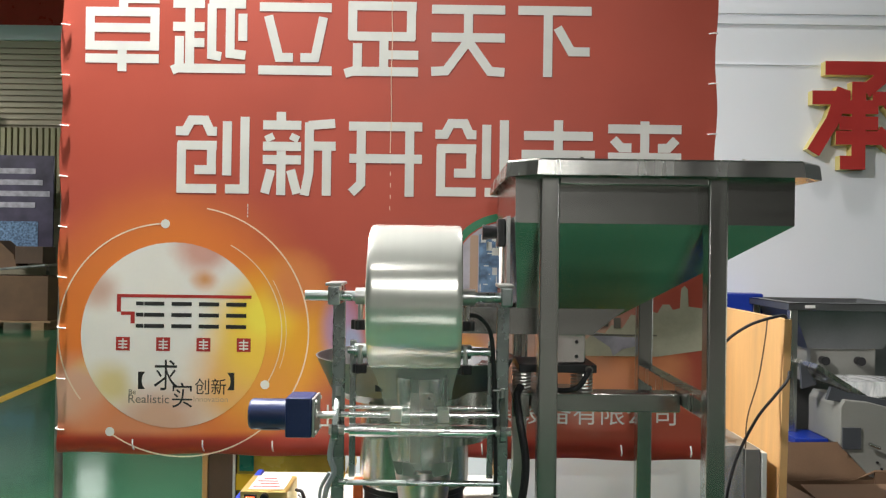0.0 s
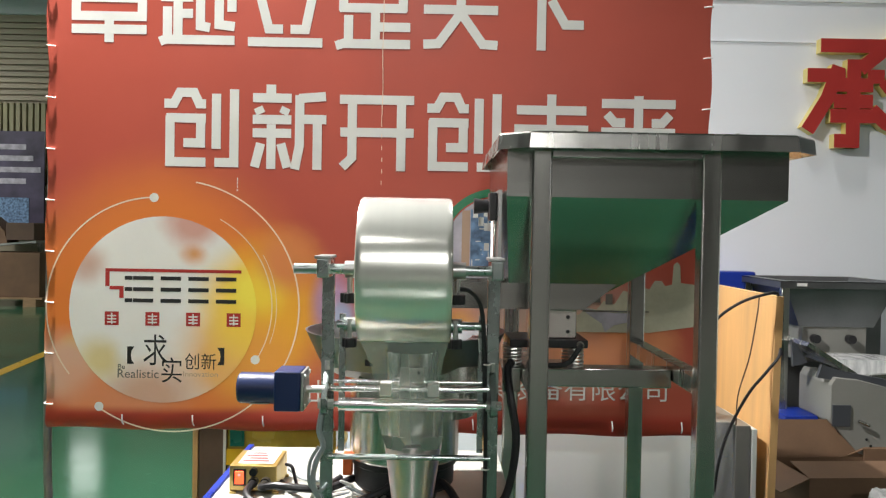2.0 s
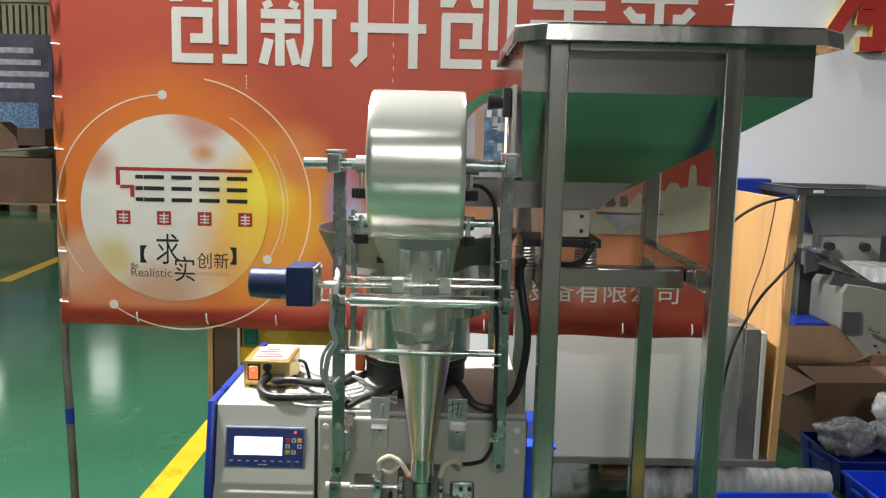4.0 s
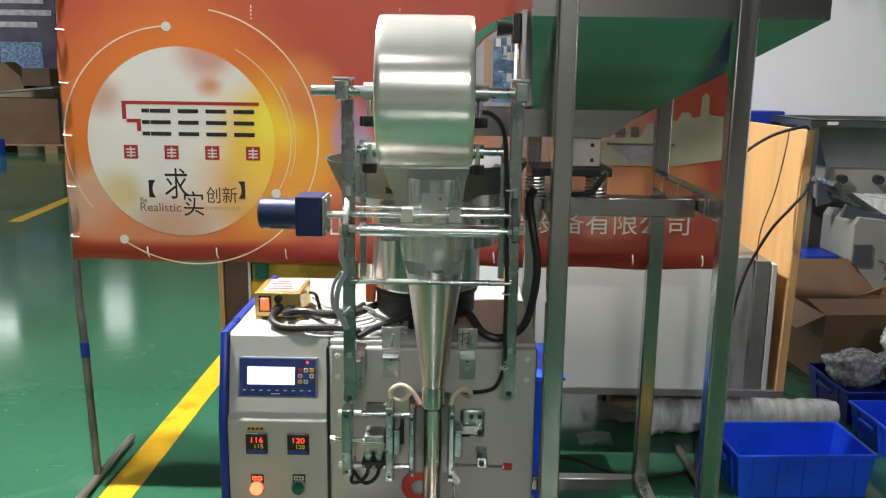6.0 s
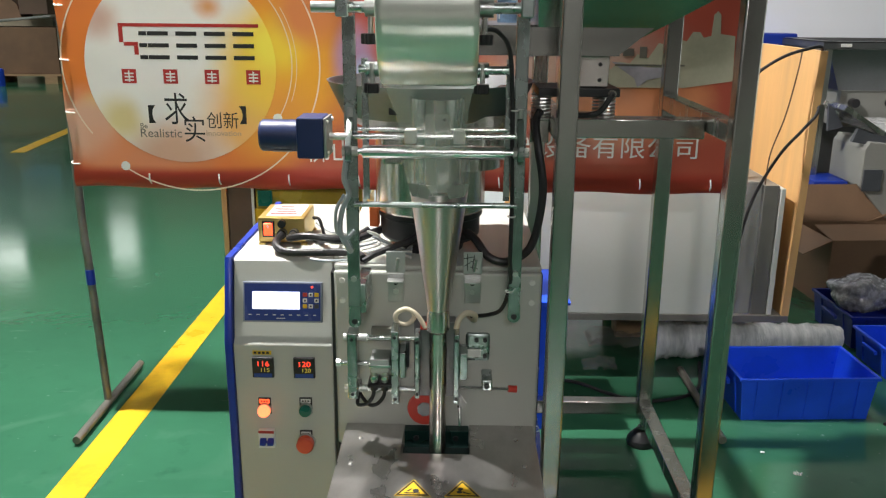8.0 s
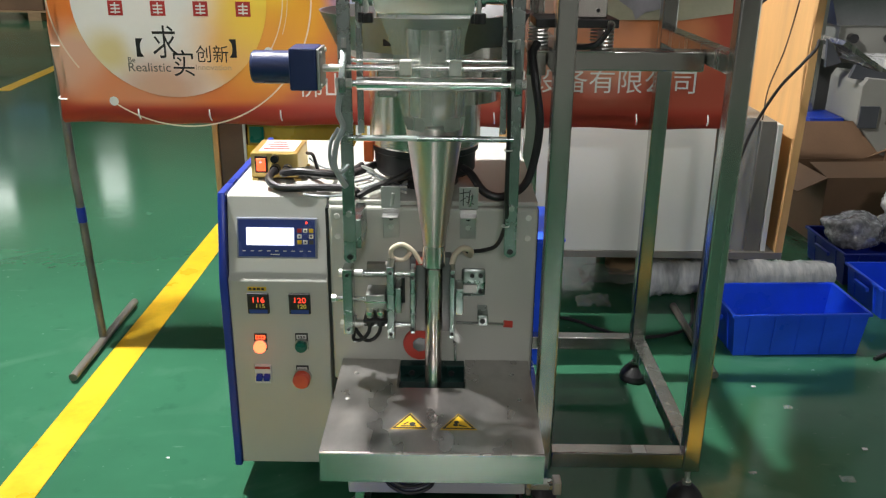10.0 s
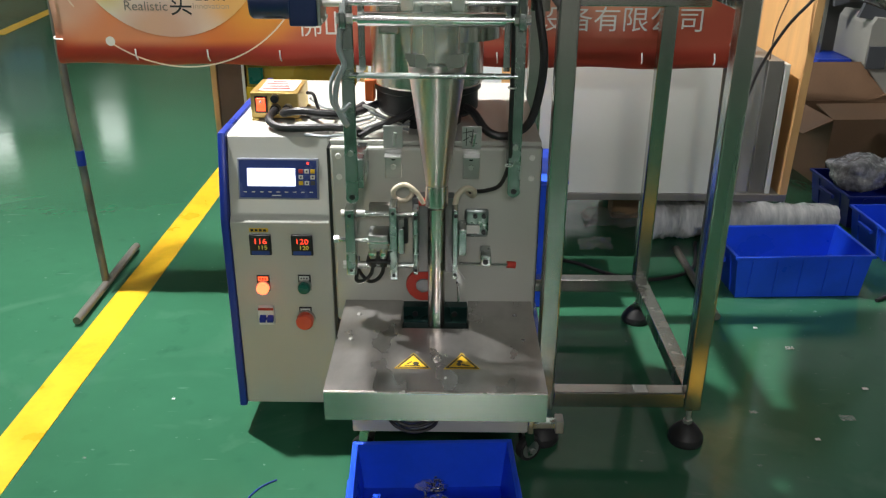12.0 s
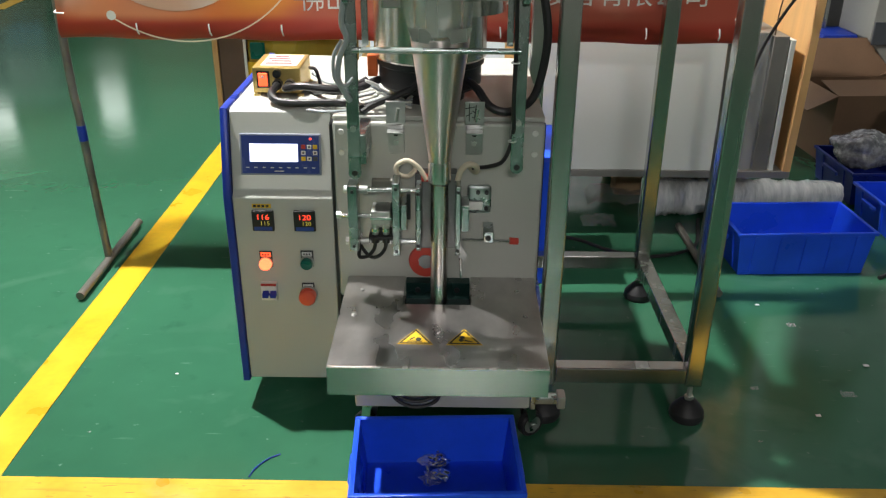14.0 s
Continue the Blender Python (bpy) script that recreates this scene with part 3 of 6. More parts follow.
for sx in (0.0, 0.086):
    part("slot_bolt", C((sx, -0.03, 0.335), (sx, -0.034, 0.335), 0.006, seg=12), "blackp", tray)


def warning_sign(x, kind):
    t = part("warning_sign", P([(x - 0.035, -0.286), (x + 0.035, -0.286), (x, -0.228)], TZ + 0.0002, TZ + 0.0008, "z"), "yellow", tray, "yellow triangular warning sticker")
    part("border", P([(x - 0.032, -0.2845), (x + 0.032, -0.2845), (x, -0.2315)], TZ + 0.001, TZ + 0.0014, "z"), "ink", t)
    part("field", P([(x - 0.025, -0.281), (x + 0.025, -0.281), (x, -0.2395)], TZ + 0.0016, TZ + 0.002, "z"), "yellow", t)
    bm = bmesh.new()
    if kind:
        for gx, gy, gr in ((-0.004, -0.262, 0.005), (-0.006, -0.272, 0.005)):
            cyl(bm, (x + gx, gy, TZ + 0.002), (x + gx, gy, TZ + 0.0024), gr, seg=10)
        prism(bm, [(x + 0.0, -0.27), (x + 0.016, -0.277), (x + 0.014, -0.279), (x, -0.275)], TZ + 0.002, TZ + 0.0025, "z")
    else:
        prism(bm, [(x - 0.016, -0.279), (x + 0.014, -0.279), (x + 0.014, -0.276), (x - 0.016, -0.276)], TZ + 0.002, TZ + 0.0024, "z")
        cyl(bm, (x + 0.006, -0.270, TZ + 0.002), (x + 0.006, -0.270, TZ + 0.0025), 0.006, seg=12)
        prism(bm, [(x - 0.012, -0.271), (x - 0.003, -0.262), (x - 0.001, -0.264), (x - 0.009, -0.273)], TZ + 0.002, TZ + 0.0024, "z")
    part("pictogram", bm, "ink", t)


warning_sign(0.005, 0)
warning_sign(0.100, 1)

# ---- operator panel on the cabinet ----
# the display sits on the sloping upper front
SL = math.atan2(0.033, 0.164)


def on_slope(bm, z_mid=0.625):
    """Turn upright work at y = 0 onto the sloping panel."""
    ym = 0.012 + (z_mid - 0.548) / 0.164 * 0.033
    bmesh.ops.transform(bm, matrix=Matrix.Translation((0, ym, z_mid)) @ Matrix.Rotation(-SL, 4, "X"), verts=bm.verts[:])
    return bm


disp = part("display_unit", on_slope(B(-0.377, -0.205, -0.006, 0.004, -0.044, 0.044, 0.002)), "hmif", cab, "blue operator display with lit screen")
part("membrane", on_slope(B(-0.373, -0.209, -0.0068, -0.0061, -0.040, 0.040)), "hmi", disp)
part("screen", on_slope(B(-0.356, -0.254, -0.0080, -0.0070, -0.015, 0.023)), "lcd", disp, "lit white screen")
for r in range(3):
    for c in range(3):
        kx, kz = -0.247 + c * 0.0125, 0.017 - r * 0.0125
        km = ("red", "white", "yellow", "white", "hmi", "white", "yellow", "white", "darkgrey")[r * 3 + c]
        k_ = part("key", on_slope(B(kx, kx + 0.0095, -0.0082, -0.0070, kz - 0.0045, kz + 0.0045, 0.0008)), km, disp)
        if km == "white":
            part("key_mark", on_slope(B(kx + 0.003, kx + 0.0065, -0.0086, -0.0083, kz - 0.002, kz + 0.002)), "ink", k_)
part("status_light", on_slope(C((-0.227, -0.0070, 0.034), (-0.227, -0.0082, 0.034), 0.0025, seg=12)), "ledred", disp)
for c in range(9):
    part("key_mark", on_slope(B(-0.365 + c * 0.0175, -0.358 + c * 0.0175, -0.0074, -0.0070, -0.0285, -0.0265)), "white", disp)
# gloss on the membrane, put in as a thin white strip
part("gloss_mark", on_slope(B(-0.305, -0.285, -0.0074, -0.0070, -0.036, -0.034)), "white", disp)


def temp_controller(x, top, bottom):
    t = part("temperature_controller", B(x, x + 0.047, -0.008, 0.0, 0.461, 0.509, 0.002), "blackp", cab, "black temperature controller with lit digits")
    part("window", B(x + 0.004, x + 0.043, -0.0088, -0.0081, 0.474, 0.505), "ink", t)
    part("key_strip", B(x + 0.004, x + 0.043, -0.0088, -0.0081, 0.463, 0.472), "hmi", t)
    part("digits", lettering(top, x + 0.013, x + 0.038, 0.489, 0.501, -0.009, 0.0), "ledred", t, "lit red digits " + top)
    part("digits", lettering(bottom, x + 0.020, x + 0.038, 0.476, 0.485, -0.009, 0.0), "ledgrn", t, "amber digits " + bottom)


temp_controller(-0.358, "116", "115")
temp_controller(-0.268, "120", "120")
for k in range(4):
    part("panel_mark", B(-0.354 + k * 0.009, -0.348 + k * 0.009, -0.0016, -0.0009, 0.515, 0.520), "ink", cab)
part("panel_sticker", B(-0.357, -0.316, -0.0008, 0.0, 0.513, 0.522), "yellow", cab)


def button(x, z, face, r=0.0135, out=0.014, emit=False):
    b_ = part("push_button", B(x - 0.014, x + 0.014, -0.003, 0.0, z - 0.012, z + 0.027, 0.001), "blackp", cab, "push button with a labelled black plate")
    # beside the lit cap the legend plate is given a red glow of its own
    part("legend", B(x - 0.011, x + 0.011, -0.0038, -0.0031, z + 0.014, z + 0.024), "lampr" if emit else "white", b_)
    for k in range(3):
        part("legend_mark", B(x - 0.008 + k * 0.006, x - 0.0045 + k * 0.006, -0.0044, -0.0039, z + 0.017, z + 0.021), "redink" if emit else "ink", b_)
    part("ring", lathe([(r + 0.002, 0.0), (r + 0.002, -0.007), (r - 0.001, -0.007)], (x, -0.003, z), "y", 28), "alu", b_)
    part("cap", lathe([(r, -0.002), (r, -out), (r * 0.85, -out - 0.004), (0, -out - 0.0055)], (x, -0.003, z), "y", 28), face, b_)


button(-0.336, 0.384, "lamp", emit=True)
button(-0.245, 0.386, "green")
button(-0.247, 0.306, "estop", 0.019, 0.022)
brk = part("circuit_breaker", B(-0.352, -0.316, -0.012, 0.0, 0.292, 0.336, 0.002), "white", cab, "white two-pole circuit breaker with blue toggles")
part("breaker_band", B(-0.351, -0.317, -0.0128, -0.0121, 0.329, 0.335), "redink", brk)
for k in range(2):
    part("toggle", P([(-0.012, 0.306), (-0.024, 0.304), (-0.024, 0.310), (-0.012, 0.318)], -0.3475 + k * 0.017, -0.334 + k * 0.017, "x", 0.001), "blue", brk)
part("toggle_bridge", B(-0.348, -0.320, -0.019, -0.015, 0.309, 0.313), "blue", brk)

# ---- power box on the cabinet top ----
pb = thing("power_box", (-0.31, 0.2, 0.718), "gold coloured power box with a lit red rocker switch", "power box")
pbx = part("case", B(-0.368, -0.262, 0.155, 0.29, 0.722, 0.780, 0.003), "gold", pb)
part("label_plate", B(-0.352, -0.272, 0.17, 0.275, 0.7802, 0.781), "white", pb, "printed white label")
for k in range(4):
    part("label_print", B(-0.345 + 0.01 * (k % 2), -0.285 - 0.006 * k, 0.185 + 0.022 * k, 0.196 + 0.022 * k, 0.7812, 0.7815), "redink", pb)
part("bezel", B(-0.358, -0.330, 0.151, 0.1545, 0.735, 0.773, 0.001), "blackp", pb)
rk = part("rocker", P([(0.1508, 0.739), (0.147, 0.7405), (0.1495, 0.754), (0.146, 0.768), (0.1508, 0.769)], -0.354, -0.334, "x", 0.001), "lampr", pb, "lit red rocker switch")
part("rocker_mark", C((-0.344, 0.1458, 0.761), (-0.344, 0.1470, 0.761), 0.003, seg=12), "white", rk)
part("gland", C((-0.312, 0.154, 0.768), (-0.312, 0.142, 0.768), 0.009, seg=16), "blackp", pb)
for k, gx in enumerate((-0.312, -0.285)):
    part("gland", C((gx, 0.154, 0.745), (gx, 0.138, 0.745), 0.011, seg=16), "blackp", pb)
for k in range(4):
    part("foot_tab", B(-0.366 + (k % 2) * 0.095, -0.352 + (k % 2) * 0.095, 0.15 + (k // 2) * 0.13, 0.16 + (k // 2) * 0.13, 0.718, 0.7222), "gold", pb)


def cable(pts, r, material="black", label="black rubber cable"):
    return solo("cable", S(pts, r), material, label, "cable")


cable([(-0.285, 0.14, 0.745), (-0.285, 0.10, 0.748), (-0.25, 0.085, 0.757), (-0.19, 0.085, 0.752), (-0.14, 0.10, 0.748), (-0.10, 0.13, 0.757), (-0.07, 0.17, 0.76)], 0.0085, label="thick black cable from the power box")
cable([(-0.312, 0.142, 0.745), (-0.315, 0.09, 0.738), (-0.29, 0.06, 0.729), (-0.23, 0.055, 0.729), (-0.17, 0.06, 0.729), (-0.13, 0.05, 0.728), (-0.115, 0.02, 0.728)], 0.0085, label="thick black cable lying on the cabinet top")
cable([(-0.26, 0.20, 0.73), (-0.23, 0.16, 0.725), (-0.20, 0.12, 0.741), (-0.16, 0.14, 0.735), (-0.12, 0.18, 0.75)], 0.007, label="black cable looped behind the power box")
cable([(-0.255, 0.27, 0.74), (-0.22, 0.25, 0.724), (-0.17, 0.24, 0.722), (-0.12, 0.22, 0.73), (-0.09, 0.20, 0.74)], 0.003, "greyhose", "thin grey wire behind the power box")
cable([(-0.255, 0.24, 0.76), (-0.235, 0.20, 0.765), (-0.225, 0.20, 0.73), (-0.21, 0.17, 0.723), (-0.15, 0.16, 0.722)], 0.004, label="thin black wire behind the power box")
cable([(-0.115, 0.02, 0.722), (-0.09, 0.03, 0.735), (-0.05, 0.03, 0.752), (-0.015, 0.04, 0.765), (0.0, 0.08, 0.77)], 0.007, label="black cable rising to the feeder base")
cable([(0.09, 0.14, 0.765), (0.12, 0.06, 0.765), (0.15, 0.02, 0.735), (0.19, 0.015, 0.727), (0.235, 0.04, 0.745), (0.255, 0.05, 0.80), (0.262, 0.05, 0.88), (0.250, 0.06, 0.96), (0.245, 0.09, 1.01), (0.255, 0.11, 1.03)], 0.0088, label="thick black cable looping up to the feeder")
cable([(-0.23, 0.03, 0.722), (-0.19, 0.02, 0.721), (-0.15, 0.03, 0.721), (-0.10, 0.035, 0.721)], 0.003, "greyhose", "thin grey wire on the machine top")
# tangled white wires and small fittings behind the feeder base
for k in range(5):
    o = 0.012 * k
    cable([(-0.10 - o, 0.06 + o, 0.722 + 0.003 * k), (-0.085, 0.03 + o, 0.735 + o * 0.5), (-0.06 - o, 0.06, 0.728 + o), (-0.04, 0.07 + o, 0.724), (-0.015, 0.05 + o, 0.722 + 0.003 * k)], 0.0025, "greyhose" if k % 2 else "whitep", "thin tangled wire on the machine top")

# ---- film carriage: uprights, rods, roller and motor ----
car = thing("film_carriage", (0.04, -0.12, 0.64), "zinc plated film carriage frame with guide rods", "frame")
UY = -0.12
for ux, zb in ((-0.117, 0.640), (0.197, 0.655)):
    part("upright", B(ux - 0.012, ux + 0.012, UY - 0.005, UY + 0.005, zb, 1.245, 0.002), "zinc", car)
    tip = part("upright_tip", C((ux, UY - 0.0056, zb + 0.001), (ux, UY + 0.0046, zb + 0.001), 0.0125, seg=24), "zinc", car)
    part("tip_hole", C((ux, UY - 0.0066, zb + 0.001), (ux, UY - 0.0057, zb + 0.001), 0.0058, seg=16), "blackp", tip)
    part("wall_bracket", B(ux + (0.0 if ux < 0 else -0.008), ux + (0.022 if ux < 0 else 0.012), UY + 0.005, 0.0, zb + 0.015, zb + 0.075, 0.002), "zinc", car)
    part("bolt", C((ux, UY - 0.005, zb + 0.09), (ux, UY - 0.010, zb + 0.09), 0.006, seg=6), "bolt", car)
part("cross_rod", C((-0.113, UY - 0.007, 0.880), (0.195, UY - 0.007, 0.880), 0.0055, seg=16), "zinc", car)
# second pair of thin uprights near the rollers
for ux in (-0.091, 0.176):
    part("thin_upright", B(ux - 0.006, ux + 0.006, UY + 0.012, UY + 0.018, 0.885, 1.15, 0.001), "zinc", car)
# drive roller, guide rod, collars
roller = part("drive_roller", C((-0.092, -0.15, 0.985), (0.168, -0.15, 0.985), 0.0125, seg=28), "chrome", car, "bright steel draw roller")
part("roller_axle", C((-0.125, -0.15, 0.985), (0.20, -0.15, 0.985), 0.006, seg=14), "chrome", car)
part("guide_rod", C((-0.150, -0.13, 1.010), (0.20, -0.13, 1.012), 0.006, seg=14), "chrome", car)
part("guide_rod", C((-0.120, -0.105, 1.020), (0.195, -0.105, 1.020), 0.004, seg=12), "chrome", car)
for ux in (-0.005, 0.085):
    part("collar", B(ux - 0.011, ux + 0.011, -0.146, -0.114, 0.999, 1.024, 0.003), "whitep", car, "white nylon collar")
for ux in (-0.117, 0.197):
    arm = part("roller_arm", P([(-0.172, 0.972), (-0.162, 0.965), (-0.105, 0.998), (-0.105, 1.045), (-0.125, 1.045), (-0.172, 0.998)], ux - 0.006, ux + 0.006, "x", 0.002), "zinc", car)
    part("nut", C((ux - 0.013, -0.15, 0.985), (ux - 0.006, -0.15, 0.985), 0.010, seg=6), "bolt", arm)
    part("nut", C((ux + 0.006, -0.15, 0.985), (ux + 0.016, -0.15, 0.985), 0.009, seg=6), "bolt", arm)
    part("bolt", C((ux, -0.125, 1.045), (ux, -0.125, 1.062), 0.005, seg=10), "bolt", arm)
# film shafts with clamps and star knobs
SHY, SHZ = -0.20, 1.240
part("film_shaft", C((-0.170, SHY, SHZ), (0.198, SHY, SHZ), 0.0095, seg=20), "zinc", car)
for ux in (-0.117, 0.197):
    part("shaft_block", B(ux - 0.011, ux + 0.011, SHY - 0.014, UY + 0.006, SHZ - 0.016, SHZ + 0.018, 0.003), "zinc", car)
    part("block_cap", B(ux - 0.016, ux + 0.014, SHY - 0.010, UY, SHZ + 0.018, SHZ + 0.024, 0.002), "alu", car)


def star_knob(x, y, z, parent, d=(0, 0, -1), r=0.015):
    """A lobed black hand knob whose stem points along d."""
    poly = []
    for i in range(40):
        a = 2 * math.pi * i / 40
        rr = r * (1 + 0.16 * math.cos(5 * a))
        poly.append((rr * math.cos(a), rr * math.sin(a)))
    bm = P(poly, -0.009, 0.009, "z", 0.002)
    q = Vector(d).to_track_quat("Z", "Y").to_matrix().to_4x4()
    bmesh.ops.transform(bm, matrix=Matrix.Translation((x, y, z)) @ q, verts=bm.verts[:])
    k = part("star_knob", bm, "blackp", parent, "black star knob")
    v = Vector((x, y, z)) - Vector(d) * 0.045
    part("knob_stem", C((x, y, z), tuple(v), 0.005, seg=10), "bolt", k)


for ux, side in ((-0.066, -1), (0.128, 1)):
    part("shaft_collar", C((ux - 0.012, SHY, SHZ), (ux + 0.012, SHY, SHZ), 0.0155, seg=20), "alu", car)
    star_knob(ux - 0.003, SHY, SHZ - 0.052, car)
part("guide_shaft", C((-0.10, -0.12, 1.131), (0.178, -0.12, 1.131), 0.008, seg=16), "zinc", car)
for ux in (-0.075, 0.125):
    part("shaft_collar", C((ux - 0.012, -0.12, 1.131), (ux + 0.012, -0.12, 1.131), 0.014, seg=20), "zinc", car)
    star_knob(ux, -0.13, 1.098, car, r=0.013)

roll = thing("film_roll", (0.03, SHY, SHZ), "full roll of clear glossy packing film on its shaft", "film roll")
rp = [(0.040, -0.082), (0.125, -0.082), (0.129, -0.0805), (0.1305, -0.076)] + [(0.1305 + 0.00006 * math.sin(i * 2.1), -0.07 + i * 0.0117) for i in range(13)] + [(0.1305, 0.076), (0.129, 0.0805), (0.125, 0.082), (0.040, 0.082)]
part("wound_film", lathe(rp, (0.032, SHY, SHZ), "x", 96), "film", roll)
part("core", lathe([(0.040, -0.084), (0.036, -0.084), (0.036, 0.084), (0.040, 0.084), (0.040, -0.084)], (0.032, SHY, SHZ), "x", 40), "core", roll)

motor = thing("gear_motor", (-0.18, -0.15, 1.01), "navy blue gear motor on the draw roller axle", "motor")
part("motor_body", lathe([(0, -0.278), (0.026, -0.278), (0.029, -0.274), (0.029, -0.207), (0, -0.207)], (0, -0.15, 1.013), "x", 40), "motor", motor)
part("gearbox", B(-0.207, -0.158, -0.187, -0.113, 0.976, 1.050, 0.004), "motor", motor)
part("gearbox_face", B(-0.158, -0.152, -0.186, -0.114, 0.977, 1.049, 0.002), "alu", motor)
part("output_shaft", C((-0.152, -0.15, 1.012), (-0.118, -0.15, 1.012), 0.007, seg=16), "bolt", motor)
for k in range(4):
    part("gearbox_screw", C((-0.152, -0.178 + (k % 2) * 0.056, 0.985 + (k // 2) * 0.056), (-0.149, -0.178 + (k % 2) * 0.056, 0.985 + (k // 2) * 0.056), 0.004, seg=8), "bolt", motor)
part("rating_plate", B(-0.255, -0.22, -0.166, -0.160, 0.9855, 0.9875), "alu", motor)
# carriage wires
cable([(-0.125, -0.13, 0.97), (-0.130, -0.132, 0.93), (-0.122, -0.130, 0.90), (-0.135, -0.132, 0.87), (-0.140, -0.134, 0.83), (-0.128, -0.132, 0.80), (-0.120, -0.128, 0.785)], 0.0055, "greyhose", "grey cable strapped down the carriage upright")
cable([(-0.130, -0.135, 0.90), (-0.146, -0.137, 0.87), (-0.146, -0.137, 0.83), (-0.128, -0.136, 0.815), (-0.112, -0.134, 0.83)], 0.0035, "greyhose", "looped grey cable tied to the upright")
cable([(0.128, -0.165, 1.205), (0.150, -0.155, 1.20), (0.172, -0.14, 1.17), (0.180, -0.13, 1.10), (0.183, -0.128, 1.0), (0.186, -0.128, 0.90), (0.186, -0.128, 0.78), (0.188, -0.12, 0.72), (0.175, -0.09, 0.66), (0.150, -0.06, 0.635), (0.115, -0.03, 0.620)], 0.0042, label="thin black sensor cable down the upright")
for zz in (0.86, 0.71, 1.06):
    solo("cable_tie", lathe([(0.0075, -0.0015), (0.0085, 0), (0.0075, 0.0015)], (0.186, -0.128, zz), "z", 14), "whitep", "white plastic cable tie round a cable", "cable tie")

# ---- counting bowl feeder on the machine ----
bowl = thing("vibratory_bowl", (0.02, 0.18, 0.716), "stainless vibratory bowl feeder on a black rubber base", "bowl feeder")
BX, BYc = 0.022, 0.17
part("rubber_base", lathe([(0.0, 0.716), (0.075, 0.716), (0.078, 0.738), (0.106, 0.744), (0.112, 0.752), (0.112, 0.792), (0.118, 0.796), (0.118, 0.812), (0.0, 0.812)], (BX, BYc, 0)), "black", bowl, "black rubber base")
part("drum", lathe([(0.10, 0.806), (0.120, 0.808), (0.122, 0.812), (0.122, 0.985), (0.118, 0.995), (0.10, 0.995)], (BX, BYc, 0), seg=64), "polish", bowl)
part("bowl", lathe([(0.10, 0.99), (0.165, 1.0), (0.190, 1.02), (0.222, 1.088), (0.224, 1.09), (0.220, 1.09), (0.186, 1.024), (0.160, 1.006), (0.0, 1.004)], (BX, BYc, 0), seg=64), "steel_d", bowl)
spiral = bmesh.new()
prev = None
for i in range(61):
    a = math.pi * (0.2 + 1.75 * i / 60)
    z = 1.008 + 0.07 * i / 60
    ring = [spiral.verts.new((BX + r * math.cos(a), BYc + r * math.sin(a), z + dz)) for r, dz in ((0.15, 0), (0.20, 0.0), (0.20, 0.003), (0.15, 0.003))]
    if prev:
        for k in range(4):
            spiral.faces.new((prev[k], prev[(k + 1) % 4], ring[(k + 1) % 4], ring[k]))
    prev = ring
part("track", spiral, "steel", bowl)
for k in range(3):
    part("step", lathe([(0.10, 0.99 - 0.04 * k), (0.15 - 0.022 * k, 0.99 - 0.04 * k), (0.15 - 0.022 * k, 1.03 - 0.04 * k), (0.10, 1.03 - 0.04 * k)], (BX + 0.055, BYc - 0.02, 0), seg=40), "polish", bowl)
rng = random.Random(4)
for k in range(26):
    a, r = rng.uniform(2.2, 4.2), rng.uniform(0.12, 0.19)
    q = (BX + r * math.cos(a), BYc + r * math.sin(a), 1.028 + 0.03 * rng.random() + 0.15 * max(0, r - 0.15))
    bm = C(q, (q[0] + rng.uniform(-0.012, 0.012), q[1] + rng.uniform(-0.012, 0.012), q[2] + rng.uniform(-0.004, 0.008)), 0.0035, seg=8)
    solo("metal_fitting", bm, "chrome", "small bright metal fitting lying in the bowl", "fitting", "fittings in the bowl")
part("chute_bracket", B(-0.07, -0.03, 0.02, 0.06, 0.93, 1.10, 0.003), "steel", bowl)
part("sensor", B(-0.055, -0.038, -0.02, 0.02, 1.035, 1.05, 0.002), "blackp", bowl, "black counting sensor")
part("terminal_cover", B(-0.112, -0.091, 0.13, 0.16, 0.768, 0.815, 0.003), "orange", bowl, "orange terminal cover")

# ---- filling funnel and forming tube ----
fun = thing("filling_funnel", (0.047, -0.1, 0.60), "polished stainless filling funnel with a long forming tube", "funnel")
FX, FYc = 0.047, -0.07
part("inlet", lathe([(0.053, 1.075), (0.054, 1.070), (0.047, 0.97), (0.046, 0.88), (0.045, 0.88), (0.046, 0.97), (0.052, 1.070), (0.053, 1.075)], (FX - 0.004, FYc + 0.01, 0), seg=48), "steel", fun, "stainless inlet cup")
part("inlet_plate", B(FX - 0.026, FX + 0.020, FYc - 0.045, FYc - 0.042, 0.90, 1.05, 0.001), "steel", fun)
# the clear film that runs from the roll down round the collar
web = bmesh.new()
rows_ = []
for j in range(15):
    v = j / 14
    row = []
    for i in range(25):
        u = i / 24 * 2 - 1
        a = u * (0.15 + 1.75 * v ** 1.3)
        hw = 0.080 * (1 - v) + 0.058 * v
        xx = 0.032 + (FX - 0.032) * v + hw * (u * (1 - v) + math.sin(a) * v)
        yy = (-0.235) * (1 - v) + (FYc - 0.058 * math.cos(a)) * v + 0.003 * math.sin(u * 9 + v * 5) * v
        row.append(web.verts.new((xx, yy, 1.118 - 0.222 * v)))
    rows_.append(row)
for a_, b_ in zip(rows_, rows_[1:]):
    for i in range(24):
        web.faces.new((a_[i], a_[i + 1], b_[i + 1], b_[i]))
part("film_web", web, "clear", roll, "clear film running down from the roll")
part("plate_screw", C((FX + 0.010, FYc - 0.045, 1.04), (FX + 0.010, FYc - 0.048, 1.04), 0.003, seg=8), "blackp", fun)
